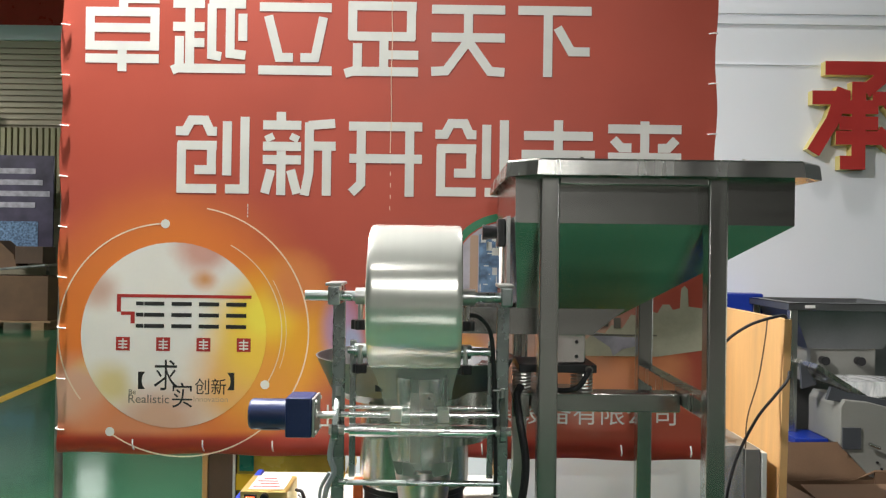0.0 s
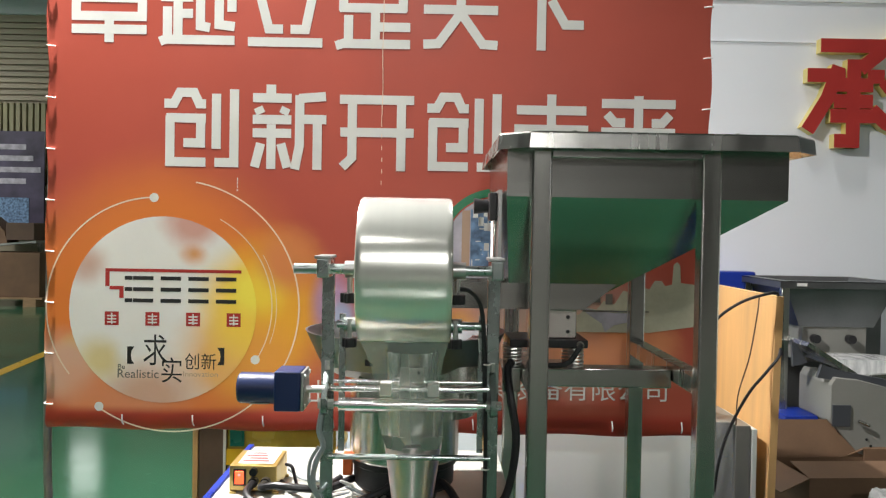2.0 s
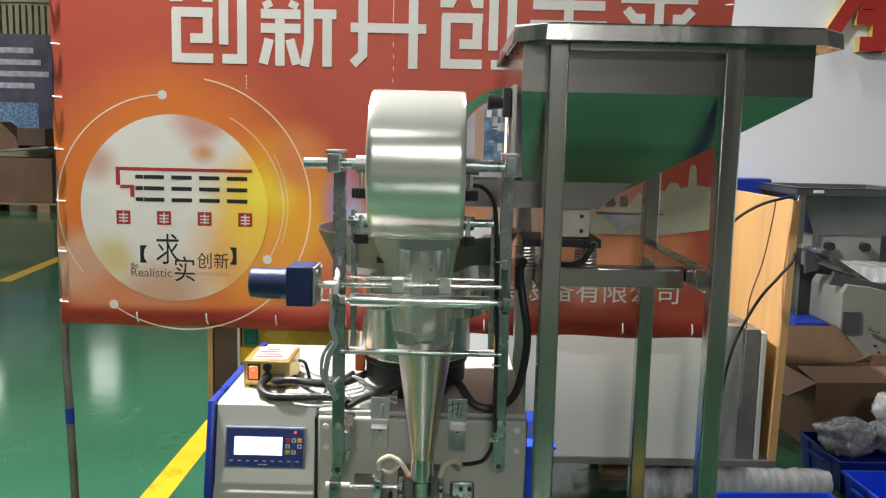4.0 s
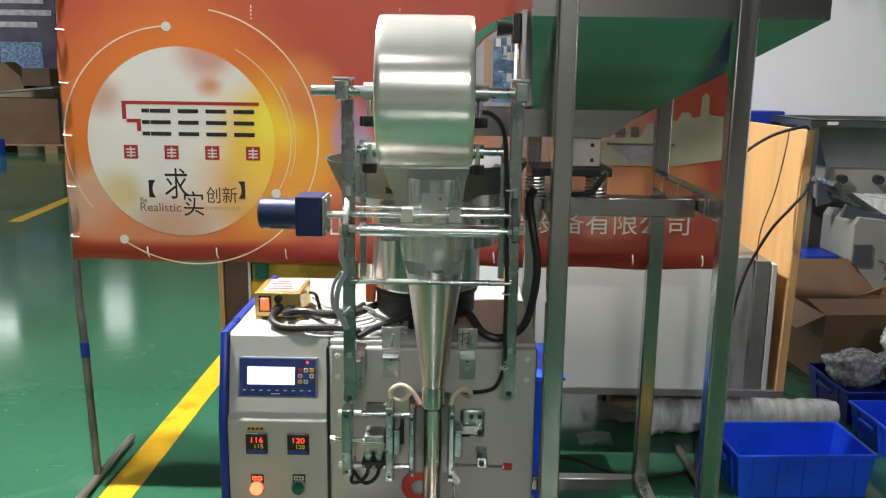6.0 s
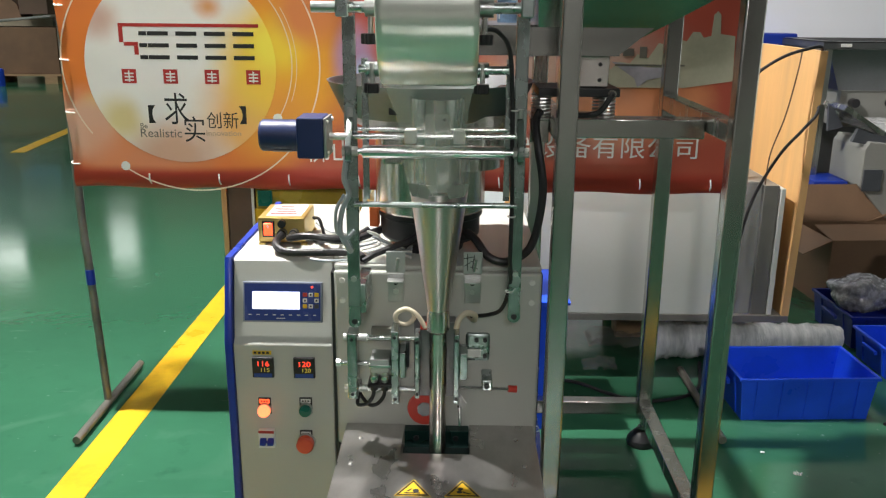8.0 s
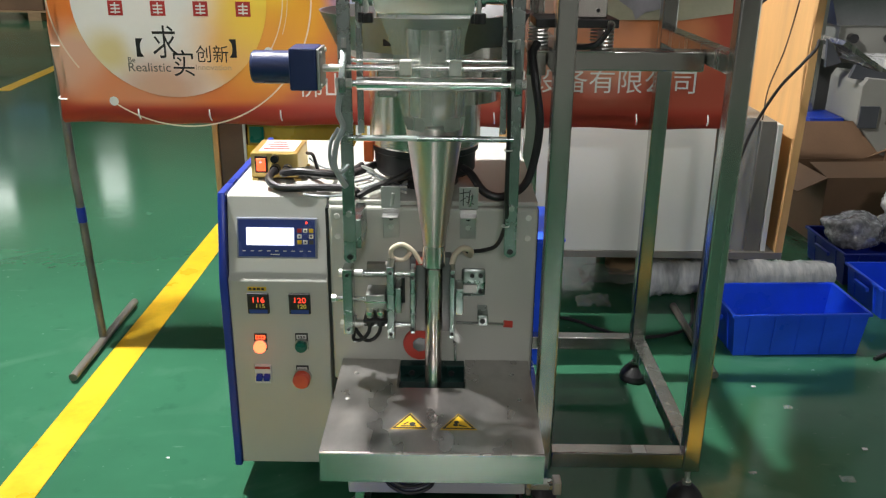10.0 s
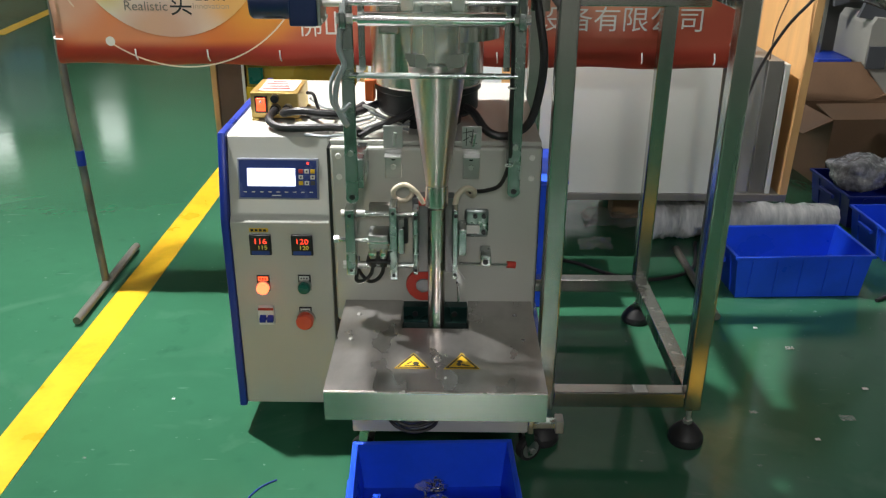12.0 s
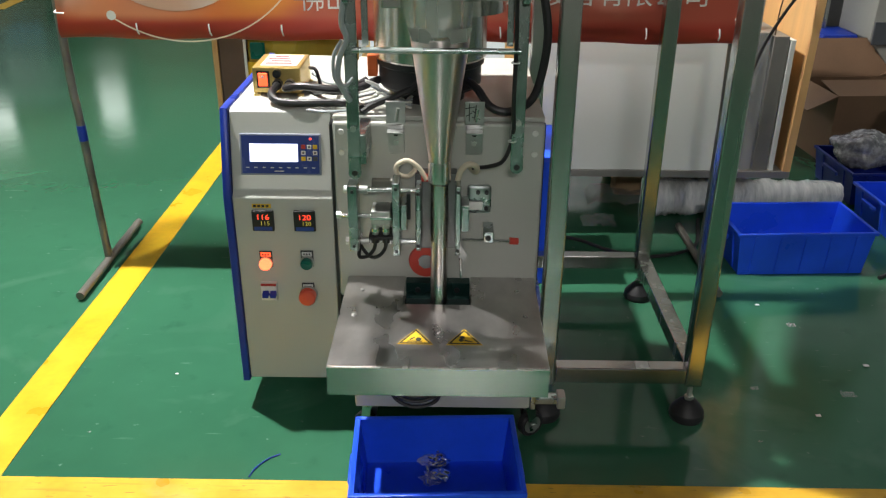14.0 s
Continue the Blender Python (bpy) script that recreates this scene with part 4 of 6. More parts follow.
part("cone", lathe([(0.056, 0.897), (0.0565, 0.893), (0.054, 0.875), (0.0225, 0.655), (0.022, 0.640)], (FX, FYc, 0), seg=56), "cone", fun)
part("sleeve", lathe([(0.0225, 0.650), (0.0235, 0.640), (0.0235, 0.605), (0.019, 0.600)], (FX, FYc, 0), seg=40), "polish", fun)
part("tube", lathe([(0.0180, 0.62), (0.0180, 0.328), (0.0168, 0.328), (0.0168, 0.62)], (FX, FYc, 0), seg=40), "polish", fun)
part("tube_seam", B(FX + 0.006, FX + 0.0075, FYc - 0.0185, FYc - 0.0165, 0.33, 0.60), "steel", fun)
for s in (-1, 1):
    w = part("guide_wing", P([(FX + s * 0.012, 0.918), (FX + s * 0.058, 0.922), (FX + s * 0.050, 0.898), (FX + s * 0.02, 0.893)], FYc - 0.062, FYc - 0.059, "y"), "steel", fun)

# brackets that hold the funnel on the body
for bx in (-0.044, 0.117):
    br = thing("funnel_bracket", (bx, 0, 0.66), "zinc plated angle bracket bolted to the body", "bracket", "funnel brackets")
    part("lower_plate", B(bx - 0.017, bx + 0.017, -0.005, 0.0, 0.640, 0.703, 0.001), "alu", br)
    part("ledge", B(bx - 0.017, bx + 0.017, -0.032, -0.005, 0.690, 0.694, 0.001), "alu", br)
    part("upper_plate", B(bx - 0.020, bx + 0.020, -0.006, -0.002, 0.705, 0.752, 0.001), "alu", br)
    part("stud", C((bx + 0.002, -0.02, 0.715), (bx + 0.006, -0.022, 0.742), 0.0035, seg=8), "bolt", br)
    part("slot_nut", C((bx, -0.005, 0.665), (bx, -0.010, 0.665), 0.006, seg=6), "bolt", br)
    part("hole", C((bx, -0.0055, 0.683), (bx, -0.005, 0.683), 0.005, seg=12), "ink", br)

for k, (ax, az, bx, bz) in enumerate(((0.098, 0.738, 0.118, 0.742), (0.106, 0.748, 0.106, 0.712), (0.112, 0.733, 0.124, 0.728), (0.120, 0.746, 0.116, 0.714), (0.112, 0.720, 0.128, 0.716), (0.100, 0.722, 0.112, 0.730))):
    part("pen_mark", C((ax, -0.0062, az), (bx, -0.0062, bz), 0.0009, seg=20), "ink", br, "dark pen mark")

# ---- sealing jaws ----
jaw = thing("sealing_jaws", (0.03, -0.05, 0.46), "zinc plated heat sealing jaw carriage with guide rods", "sealing jaws")
for (x0, x1, z0, z1, y0, y1) in ((-0.137, -0.117, 0.462, 0.606, -0.105, -0.06), (-0.048, -0.032, 0.452, 0.612, -0.105, -0.05), (0.0, 0.010, 0.462, 0.600, -0.10, -0.05), (0.080, 0.091, 0.452, 0.605, -0.10, -0.05)):
    pl = part("jaw_plate", B(x0, x1, y0, y1, z0, z1, 0.002), "zinc", jaw)
    for zz in (z0 + 0.012, z1 - 0.012):
        part("plate_bolt", C(((x0 + x1) / 2, y0, zz), ((x0 + x1) / 2, y0 - 0.003, zz), 0.0035, seg=8), "blackp", pl)
for zz in (0.590, 0.476):
    part("guide_rod", C((-0.142, -0.082, zz), (0.0, -0.082, zz), 0.0055, seg=14), "chrome", jaw)
    part("rod_end", C((-0.146, -0.082, zz), (-0.137, -0.082, zz), 0.008, seg=12), "bolt", jaw)
    part("bushing", C((-0.115, -0.082, zz), (-0.098, -0.082, zz), 0.008, seg=14), "alu", jaw)
part("push_rod", C((-0.160, -0.082, 0.533), (-0.05, -0.082, 0.533), 0.005, seg=12), "chrome", jaw)
part("rod_nut", C((-0.163, -0.082, 0.533), (-0.154, -0.082, 0.533), 0.008, seg=6), "bolt", jaw)
hb = part("heater_block", B(-0.090, -0.050, -0.115, -0.06, 0.525, 0.556, 0.003), "alu", jaw)
part("rib", B(-0.092, -0.048, -0.117, -0.113, 0.538, 0.543, 0.001), "chrome", hb)
for cxx in (-0.083, -0.061):
    part("fitting", C((cxx, -0.10, 0.524), (cxx, -0.10, 0.500), 0.0065, seg=14), "bolt", jaw)
    part("fitting_collar", C((cxx, -0.10, 0.514), (cxx, -0.10, 0.507), 0.009, seg=14), "chrome", jaw)
    part("plug", C((cxx, -0.10, 0.500), (cxx, -0.10, 0.482), 0.008, seg=14), "blackp", jaw)
part("cross_plate", B(-0.096, -0.046, -0.112, -0.06, 0.492, 0.498, 0.001), "blackp", jaw)
part("rear_plate", B(-0.092, -0.05, -0.058, -0.04, 0.575, 0.600, 0.001), "rust", jaw)
part("inner_jaw", B(-0.031, -0.018, -0.104, -0.05, 0.510, 0.566, 0.002), "zinc", jaw)
part("inner_jaw", B(0.092, 0.108, -0.104, -0.05, 0.508, 0.566, 0.002), "zinc", jaw)
part("back_jaw", B(-0.004, 0.083, -0.04, -0.004, 0.44, 0.61, 0.002), "steel_d", jaw)
part("spring_rod", C((-0.015, -0.09, 0.53), (-0.015, -0.09, 0.585), 0.004, seg=10), "blackp", jaw)
part("red_terminal", B(0.010, 0.024, -0.062, -0.042, 0.600, 0.612, 0.002), "red", jaw)
plate = part("mount_plate", B(0.105, 0.156, -0.008, -0.001, 0.510, 0.572, 0.006), "zinc", jaw)
for k in range(4):
    part("mount_bolt", C((0.128 + (k % 2) * 0.018, -0.008, 0.522 + (k // 2) * 0.036), (0.128 + (k % 2) * 0.018, -0.013, 0.522 + (k // 2) * 0.036), 0.005, seg=6), "blackp", plate)
part("plastic_tag", B(0.108, 0.138, -0.016, -0.010, 0.520, 0.538, 0.002), "whitep", jaw)
for cxx in (-0.083, -0.061):
    solo("cable", S([(cxx, -0.10, 0.484), (cxx - 0.004, -0.10, 0.465), (cxx - 0.018, -0.098, 0.448), (cxx - 0.036, -0.09, 0.444), (-0.118, -0.07, 0.462), (-0.120, -0.04, 0.475)], 0.004), "black", "thin black heater cable", "cable")
# ivory sleeved heater leads
solo("heater_lead", S([(0.02, -0.06, 0.605), (0.005, -0.065, 0.632), (-0.018, -0.06, 0.645), (-0.040, -0.055, 0.632), (-0.038, -0.05, 0.612), (-0.018, -0.045, 0.606), (-0.004, -0.04, 0.618), (-0.006, -0.02, 0.62), (-0.004, 0.0, 0.615)], 0.005), "ivory", "ivory sleeved heater lead curled beside the tube", "cable")
solo("heater_lead", S([(0.084, -0.06, 0.603), (0.090, -0.062, 0.625), (0.105, -0.06, 0.638), (0.122, -0.05, 0.630), (0.122, -0.03, 0.612), (0.112, -0.01, 0.612), (0.112, 0.0, 0.614)], 0.006), "ivory", "ivory sleeved heater lead beside the tube", "cable")
lev = thing("release_lever", (0.17, -0.03, 0.46), "small chromed release lever with a red tip", "lever")
part("rod", C((0.095, -0.06, 0.471), (0.205, -0.045, 0.462), 0.0035, seg=12), "chrome", lev)
part("tip", C((0.196, -0.046, 0.463), (0.214, -0.044, 0.461), 0.0075, seg=16), "red", lev)
part("pivot", B(0.140, 0.162, -0.058, -0.001, 0.462, 0.488, 0.003), "zinc", lev)
part("pivot_pin", C((0.150, -0.062, 0.475), (0.150, -0.045, 0.475), 0.006, seg=10), "blackp", lev)
wheel_r = thing("coding_wheel", (0.02, -0.03, 0.40), "red ribbon wheel behind the forming tube", "wheel")
part("rim", lathe([(0.017, -0.004), (0.036, -0.004), (0.038, -0.010), (0.036, -0.016), (0.017, -0.016)], (0.018, -0.012, 0.402), "y", 40), "red", wheel_r)
part("hub", lathe([(0.0, -0.002), (0.017, -0.002), (0.017, -0.017), (0.009, -0.0175), (0.0, -0.0175)], (0.018, -0.012, 0.402), "y", 7), "steel_d", wheel_r)
part("axle", C((0.018, 0.0, 0.402), (0.018, -0.014, 0.402), 0.006, seg=10), "bolt", wheel_r)
clipt = thing("film_clip", (0.10, -0.02, 0.40), "small bright metal clip below the jaws", "clip")
part("blade", P([(0.085, 0.452), (0.108, 0.420), (0.100, 0.405), (0.090, 0.415)], -0.03, -0.027, "y"), "alu", clipt)
part("stem", C((0.095, -0.03, 0.365), (0.093, -0.025, 0.41), 0.003, seg=8), "chrome", clipt)
part("post", C((0.093, -0.028, 0.41), (0.093, 0.0, 0.41), 0.004, seg=8), "blackp", clipt)


# ---- printed banner on its pipe stand ----
BYP = 0.680


def banner_material(m, glows):
    n, l = m.node_tree.nodes, m.node_tree.links
    b = n["Principled BSDF"]
    base = b.inputs["Base Color"].links[0].from_socket
    tc = n.new("ShaderNodeTexCoord")
    no = n.new("ShaderNodeTexNoise")
    no.inputs["Scale"].default_value, no.inputs["Detail"].default_value = 3.5, 6
    l.new(tc.outputs["Object"], no.inputs[0])

    def glow(cx, cz, r0, r1, col, prev, sx=1.0, rough=0.25):
        """Printed airbrush glow: colour within r0 of a centre, fading out to r1."""
        vm = n.new("ShaderNodeVectorMath")
        vm.operation = "SUBTRACT"
        vm.inputs[1].default_value = (cx, BYP, cz)
        l.new(tc.outputs["Object"], vm.inputs[0])
        sc = n.new("ShaderNodeVectorMath")
        sc.operation = "MULTIPLY"
        sc.inputs[1].default_value = (sx, 0, 1)
        l.new(vm.outputs[0], sc.inputs[0])
        le = n.new("ShaderNodeVectorMath")
        le.operation = "LENGTH"
        l.new(sc.outputs[0], le.inputs[0])
        ma = n.new("ShaderNodeMath")
        ma.operation = "MULTIPLY_ADD"
        l.new(no.outputs[0], ma.inputs[0])
        ma.inputs[1].default_value = rough
        l.new(le.outputs["Value"], ma.inputs[2])
        mr = n.new("ShaderNodeMapRange")
        mr.interpolation_type = "SMOOTHSTEP"
        mr.inputs[1].default_value, mr.inputs[2].default_value = r0 + rough / 2, r1 + rough / 2
        mr.inputs[3].default_value, mr.inputs[4].default_value = 1, 0
        l.new(ma.outputs[0], mr.inputs[0])
        mx = n.new("ShaderNodeMix")
        mx.data_type = "RGBA"
        mx.inputs[7].default_value = (*col, 1)
        l.new(mr.outputs[0], mx.inputs[0])
        l.new(prev, mx.inputs[6])
        return mx.outputs[2]

    c = base
    for g in glows:
        c = glow(*g[:5], c, *g[5:])
    l.new(c, b.inputs["Base Color"])
    return m


M["banner"] = banner_material(mat("printed_banner_vinyl", (0.50, 0.088, 0.056), 0.42, var=0.10, scale=2.0, fine=300, bump=0.02), (
    (0.0, 0.90, 0.05, 0.42, (0.50, 0.12, 0.07), 0.35, 0.2),
    (-0.70, 1.07, 0.26, 0.50, (0.80, 0.22, 0.045), 1.0, 0.1),
    (-0.42, 1.08, 0.08, 0.27, (0.88, 0.42, 0.035), 1.0, 0.15),
    (-0.405, 1.13, 0.02, 0.11, (0.95, 0.66, 0.06), 1.2, 0.10),
    (-0.33, 1.22, 0.02, 0.12, (0.74, 0.25, 0.08), 1.0, 0.15),
    (-0.46, 0.93, 0.02, 0.18, (0.84, 0.36, 0.06), 1.0, 0.15),
    (-0.93, 0.94, 0.01, 0.07, (0.80, 0.66, 0.18), 1.0, 0.12),
    (-0.97, 0.90, 0.03, 0.12, (0.72, 0.42, 0.30), 0.8, 0.18),
    (-0.76, 0.82, 0.02, 0.13, (0.74, 0.28, 0.14), 0.5, 0.18),
    (-0.21, 1.10, 0.04, 0.13, (0.46, 0.28, 0.44), 1.8, 0.10),
    (-0.18, 1.06, 0.01, 0.06, (0.40, 0.44, 0.62), 1.4, 0.08),
    (0.42, 1.05, 0.10, 0.30, (0.62, 0.42, 0.34), 0.8, 0.3),
    (0.60, 1.03, 0.02, 0.12, (0.70, 0.24, 0.08), 0.5, 0.2),
    (0.52, 0.96, 0.03, 0.14, (0.80, 0.32, 0.15), 0.4, 0.16),
    (0.15, 1.02, 0.02, 0.10, (0.70, 0.34, 0.07), 1.0, 0.15),
    (0.0, 0.755, 0.02, 0.05, (0.44, 0.05, 0.03), 0.02, 0.02),
))

M["disc"] = banner_material(mat("pale_printed_disc", (0.84, 0.82, 0.78), 0.45, var=0.04, scale=4), (
    (-0.60, 1.31, 0.02, 0.09, (0.66, 0.36, 0.30), 0.8, 0.14),
    (-0.60, 1.235, 0.005, 0.045, (0.72, 0.34, 0.14), 0.8, 0.08),
    (-0.48, 0.93, 0.06, 0.22, (0.86, 0.48, 0.16), 1.0, 0.16),
    (-0.41, 1.10, 0.07, 0.23, (0.92, 0.62, 0.08), 1.0, 0.14),
    (-0.43, 1.13, 0.02, 0.09, (0.96, 0.80, 0.10), 1.0, 0.08),
    (-0.72, 0.82, 0.03, 0.15, (0.68, 0.42, 0.30), 0.7, 0.14),
    (-0.86, 0.93, 0.01, 0.09, (0.72, 0.60, 0.30), 1.0, 0.12),
    (-0.90, 1.20, 0.01, 0.08, (0.64, 0.42, 0.34), 1.0, 0.12),
))
M["print_white"] = mat("white_print", (0.76, 0.765, 0.73), 0.45, var=0.06, scale=9)
M["print_line"] = mat("cream_print_line", (0.88, 0.70, 0.54), 0.45, var=0.1)
M["print_green"] = mat("green_print", (0.05, 0.26, 0.13), 0.45, var=0.2)
M["print_pale"] = mat("pale_sage_print", (0.46, 0.44, 0.33), 0.45, var=0.2, scale=8)
M["print_blue"] = mat("blue_picture_print", (0.13, 0.22, 0.36), 0.45, var=0.7, scale=30, fine=90)
M["print_lilac"] = mat("lilac_print", (0.42, 0.40, 0.46), 0.45, var=0.3, scale=10)
M["print_tan"] = mat("tan_print", (0.50, 0.34, 0.24), 0.45, var=0.1)
M["print_edge"] = mat("pale_yellow_edge", (0.72, 0.60, 0.22), 0.4, var=0.08)
M["print_shade"] = mat("grey_drop_print", (0.32, 0.055, 0.042), 0.5, var=0.1)

ban = thing("banner_stand", (-0.08, 0.74, 0), "large red printed banner laced to a steel pipe stand", "banner")
# cloth with gentle waves, wrapped round the lower pipe
bm = bmesh.new()
NX, NZ = 90, 60
BX0, BX1, BZ0, BZ1 = -1.020, 0.862, 0.755, 2.25
grid = []
for j in range(NZ + 1):
    w = j / NZ
    row = []
    for i in range(NX + 1):
        u = i / NX
        edge = 0.006 * math.sin(u * 34) * (1 - min(1, w * 8)) + 0.004 * math.sin(w * 40) * (1 if i == 0 else 0)
        yy = BYP
        row.append(bm.verts.new((BX0 + (BX1 - BX0) * u + (0.004 * math.sin(w * 31) if i in (0, NX) else 0), yy, BZ0 + (BZ1 - BZ0) * w + edge * 0.5)))
    grid.append(row)
low = []
for k in range(1, 9):
    a = math.pi * k / 8
    low.append([bm.verts.new((v.co.x, BYP + 0.016 - 0.016 * math.cos(a), v.co.z - 0.022 * math.sin(a) - 0.001 * k)) for v in grid[0]])
rows = low[::-1] + grid
inner = []
for j, row in enumerate(rows):
    side = []
    for v, c in zip(row, grid[0]):
        d = Vector((0, 1, 0)) if j >= 8 else (Vector((v.co.x, BYP + 0.016, c.co.z)) - v.co).normalized()
        side.append(bm.verts.new(v.co + 0.0012 * d))
    inner.append(side)
for a, b, c, d in zip(rows, rows[1:], inner, inner[1:]):
    for i in range(NX):
        bm.faces.new((a[i], a[i + 1], b[i + 1], b[i]))
        bm.faces.new((c[i + 1], c[i], d[i], d[i + 1]))
    for i in (0, NX):
        bm.faces.new((a[i], b[i], d[i], c[i]))
bmesh.ops.recalc_face_normals(bm, faces=bm.faces[:])
cloth = part("cloth", bm, "banner", ban, "red and orange printed vinyl cloth")
for px in (-1.022, 0.866):
    part("pole", S([(px, 0.742, 0.03), (px - (0.012 if px < 0 else 0), 0.742, 0.45), (px - (0.018 if px < 0 else 0), 0.742, 0.80), (px, 0.742, 2.27)], 0.0122, 16, 6), "rust", ban)
    part("foot_bar", S([(px + 0.008, 0.49 if px < 0 else 0.555, 0.020), (px - 0.006 if px < 0 else px + 0.010, 1.04 if px < 0 else 1.06, 0.020)], 0.0122, 12, 0), "rust", ban)
part("tape_band", C((-1.0335, 0.742, 0.415), (-1.0345, 0.742, 0.462), 0.0136, seg=16), "blue", ban, "dark blue tape round the pipe")
for pz in (0.758, 2.262):
    part("cross_pipe", C((-1.022, 0.712, pz), (0.866, 0.712, pz), 0.013, seg=14), "rust", ban)
for k in range(9):
    zz = 0.80 + 0.145 * k
    for px in (-1.018, 0.860):
        part("lace", S([(px + (0.022 if px < 0 else -0.022), BYP - 0.004, zz), (px, BYP - 0.006, zz + 0.002), (px + (-0.006 if px < 0 else 0.006), 0.70, zz + 0.004), (px, 0.757, zz + 0.004)], 0.0022, 6, 4), "white", ban, "white lacing cord")
for k in range(9):
    px = -0.80 + 0.20 * k
    part("lace", S([(px, BYP - 0.004, 0.775), (px + 0.002, BYP - 0.006, 0.752), (px + 0.003, 0.70, 0.736), (px, 0.722, 0.742)], 0.0022, 6, 4), "white", ban, "white lacing cord")
YB = BYP - 0.0009


def inked(bm):
    """Press printed shapes flat onto the cloth."""
    for v in bm.verts:
        v.co.y = BYP + 0.25 * (v.co.y - BYP)
    return bm


def show(name, bm, material, label=""):
    return part(name, inked(bm), material, cloth, label)


# big slogans with a soft printed shade below them
GLYPHS = {
    "卓": "5.1,10 5.1,7.9/5.1,9.1 10,9.1/0,7.45 10,7.45/0.6,8 0.6,2.8/9.4,8 9.4,2.8/1,5.45 9,5.45/0,3.2 10,3.2/0,1.6 10,1.6/5,3.2 5,0",
    "越": "0.1,8.6 4.4,8.6/0.1,5.7 4.4,5.7/2.4,10 2.4,0.5/2.4,3.7 4.4,3.7/1,4.5 1,0.6 0,0.2/0.6,0.5 10,0.5/5,8.6 10,8.6/5.4,8.6 5.4,2.2 6.7,2/7.9,10 7.9,2.4 10,2.2/9.6,7.4 9.6,4.0",
    "立": "4.2,9.9 5.8,9.9/0.1,8.3 9.9,8.3/1.3,7.2 2.8,2 4.7,2/8.8,7.1 7.7,2 5.7,2/0,0.4 10,0.4",
    "足": "0.5,8.6 9.7,8.6/1,9.1 1,4.4/9,9.1 9,4.4/0.5,4.8 9.5,4.8/5.3,4.8 5.3,0.2/5.3,2.5 10,2.5/1.7,3.9 1.7,0.6 0,0.1/1.2,0.4 10,0.4",
    "天": "0,8.3 10,8.3/0,4.8 10,4.8/5,8.3 5,4/5,4.4 2,0.6 0,0.5/5,4.4 8,0.6 10,0.5",
    "下": "0,8.3 10,8.3/4.1,8.3 4.1,0/5.4,6.2 7.3,3.2 9.8,3.2",
    "创": "0,8 1.3,8 2.1,9.4 4,9.4 4.7,8 5.6,8/0.3,6.2 5.6,6.2/0.8,6.5 0.8,0.7 5.6,0.7/4.9,6.4 4.9,3.1 2.6,3.1/7,9.3 7,2.4/9.4,9.9 9.4,0.7 6.8,0.7",
    "新": "1.9,10 3.2,10/0.1,8.9 5.3,8.9/0.8,7.7 1.2,6.9/4.6,7.7 4.2,6.9/0.1,6.2 5.3,6.2/0.1,4.5 5.3,4.5/2.6,5.6 2.6,0/1.2,3.2 0.4,0.2/3.9,3.2 4.8,0.2/6.3,8.9 9.9,9.2/6.4,9.3 6.4,3 5.8,0/6.4,6.3 10,6.3/8.8,6.3 8.8,0",
    "开": "0,8.9 10,8.9/0.1,4.8 10,4.8/1.7,8.9 1.7,1.6 0.4,0.4/8.3,8.9 8.3,0",
    "未": "5,10 5,0/0.3,8 9.7,8/0,5.6 10,5.6/4.3,5 0.5,0.6/5.7,5 9.5,0.6",
    "来": "5,10 5,0/0,9 10,9/0.7,7.7 1.8,6.6 3.2,6.6/9.3,7.7 8.2,6.6 6.8,6.6/0,5.4 10,5.4/4.3,4.8 0.5,0.6/5.7,4.8 9.5,0.6",
}
for words, xa, za, zb in (("卓越立足天下", -0.953, 1.830, 2.060), ("创新开创未来", -0.690, 1.480, 1.706)):
    for k, ch in enumerate(words):
        x0 = xa + k * 0.2485
        bars = strokes(GLYPHS[ch], x0, x0 + 0.211, za, zb, YB, 0.026)
        glyph = part("slogan_character", inked(bars[0]), "print_white", ban, "white slogan character " + ch)
        for bar in bars[1:]:
            part("stroke", inked(bar), "print_white", glyph)
        for bar in strokes(GLYPHS[ch], x0 + 0.001, x0 + 0.212, za - 0.003, zb - 0.003, YB + 0.00060, 0.027):
            part("stroke_shade", inked(bar), "print_shade", glyph)
# round emblem
DX, DZ, DR = -0.688, 1.074, 0.266
show("emblem_disc", disc(bmesh.new(), DX, DZ, DR, YB + 0.00035), "disc", "pale round printed emblem")
for ax, az, ar, aw, a0, a1 in ((-0.705, 1.080, 0.314, 0.0042, 91, 218), (-0.660, 1.085, 0.359, 0.0042, -126, 80), (-0.660, 1.085, 0.282, 0.0028, -33, 62), (-0.665, 1.085, 0.300, 0.0018, -20, 30)):
    show("emblem_arc", arc(bmesh.new(), ax, az, ar, aw, a0, a1, YB + 0.00060), "print_line")
for dx, dz in ((-0.716, 1.393), (-0.867, 0.795), (-0.424, 0.935)):
    show("emblem_dot", disc(bmesh.new(), dx, dz, 0.013, YB + 0.00030, 24), "print_white")
# trade mark as plain bars
lx0, lx1, lz0, lz1 = -0.852, -0.466, 1.094, 1.190
for a in ((0.0, 0.386, 0.087, 0.096), (0.0, 0.012, 0.045, 0.0869), (0.0121, 0.052, 0.036, 0.046), (0.040, 0.052, 0.012, 0.0359)):
    show("mark_bar", B(lx0 + a[0], lx0 + a[1], YB - 0.00035, YB, lz0 + a[2], lz0 + a[3]), "redink")
for k in range(5):
    ux = lx0 + (0.0 if k else 0.055) + 0.0785 * k
    for v in (0.0, 0.032, 0.064):
        show("mark_bar", B(ux, ux + (0.058 if k else 0.022), YB - 0.00035, YB, lz0 + v, lz0 + v + 0.011), "ink")
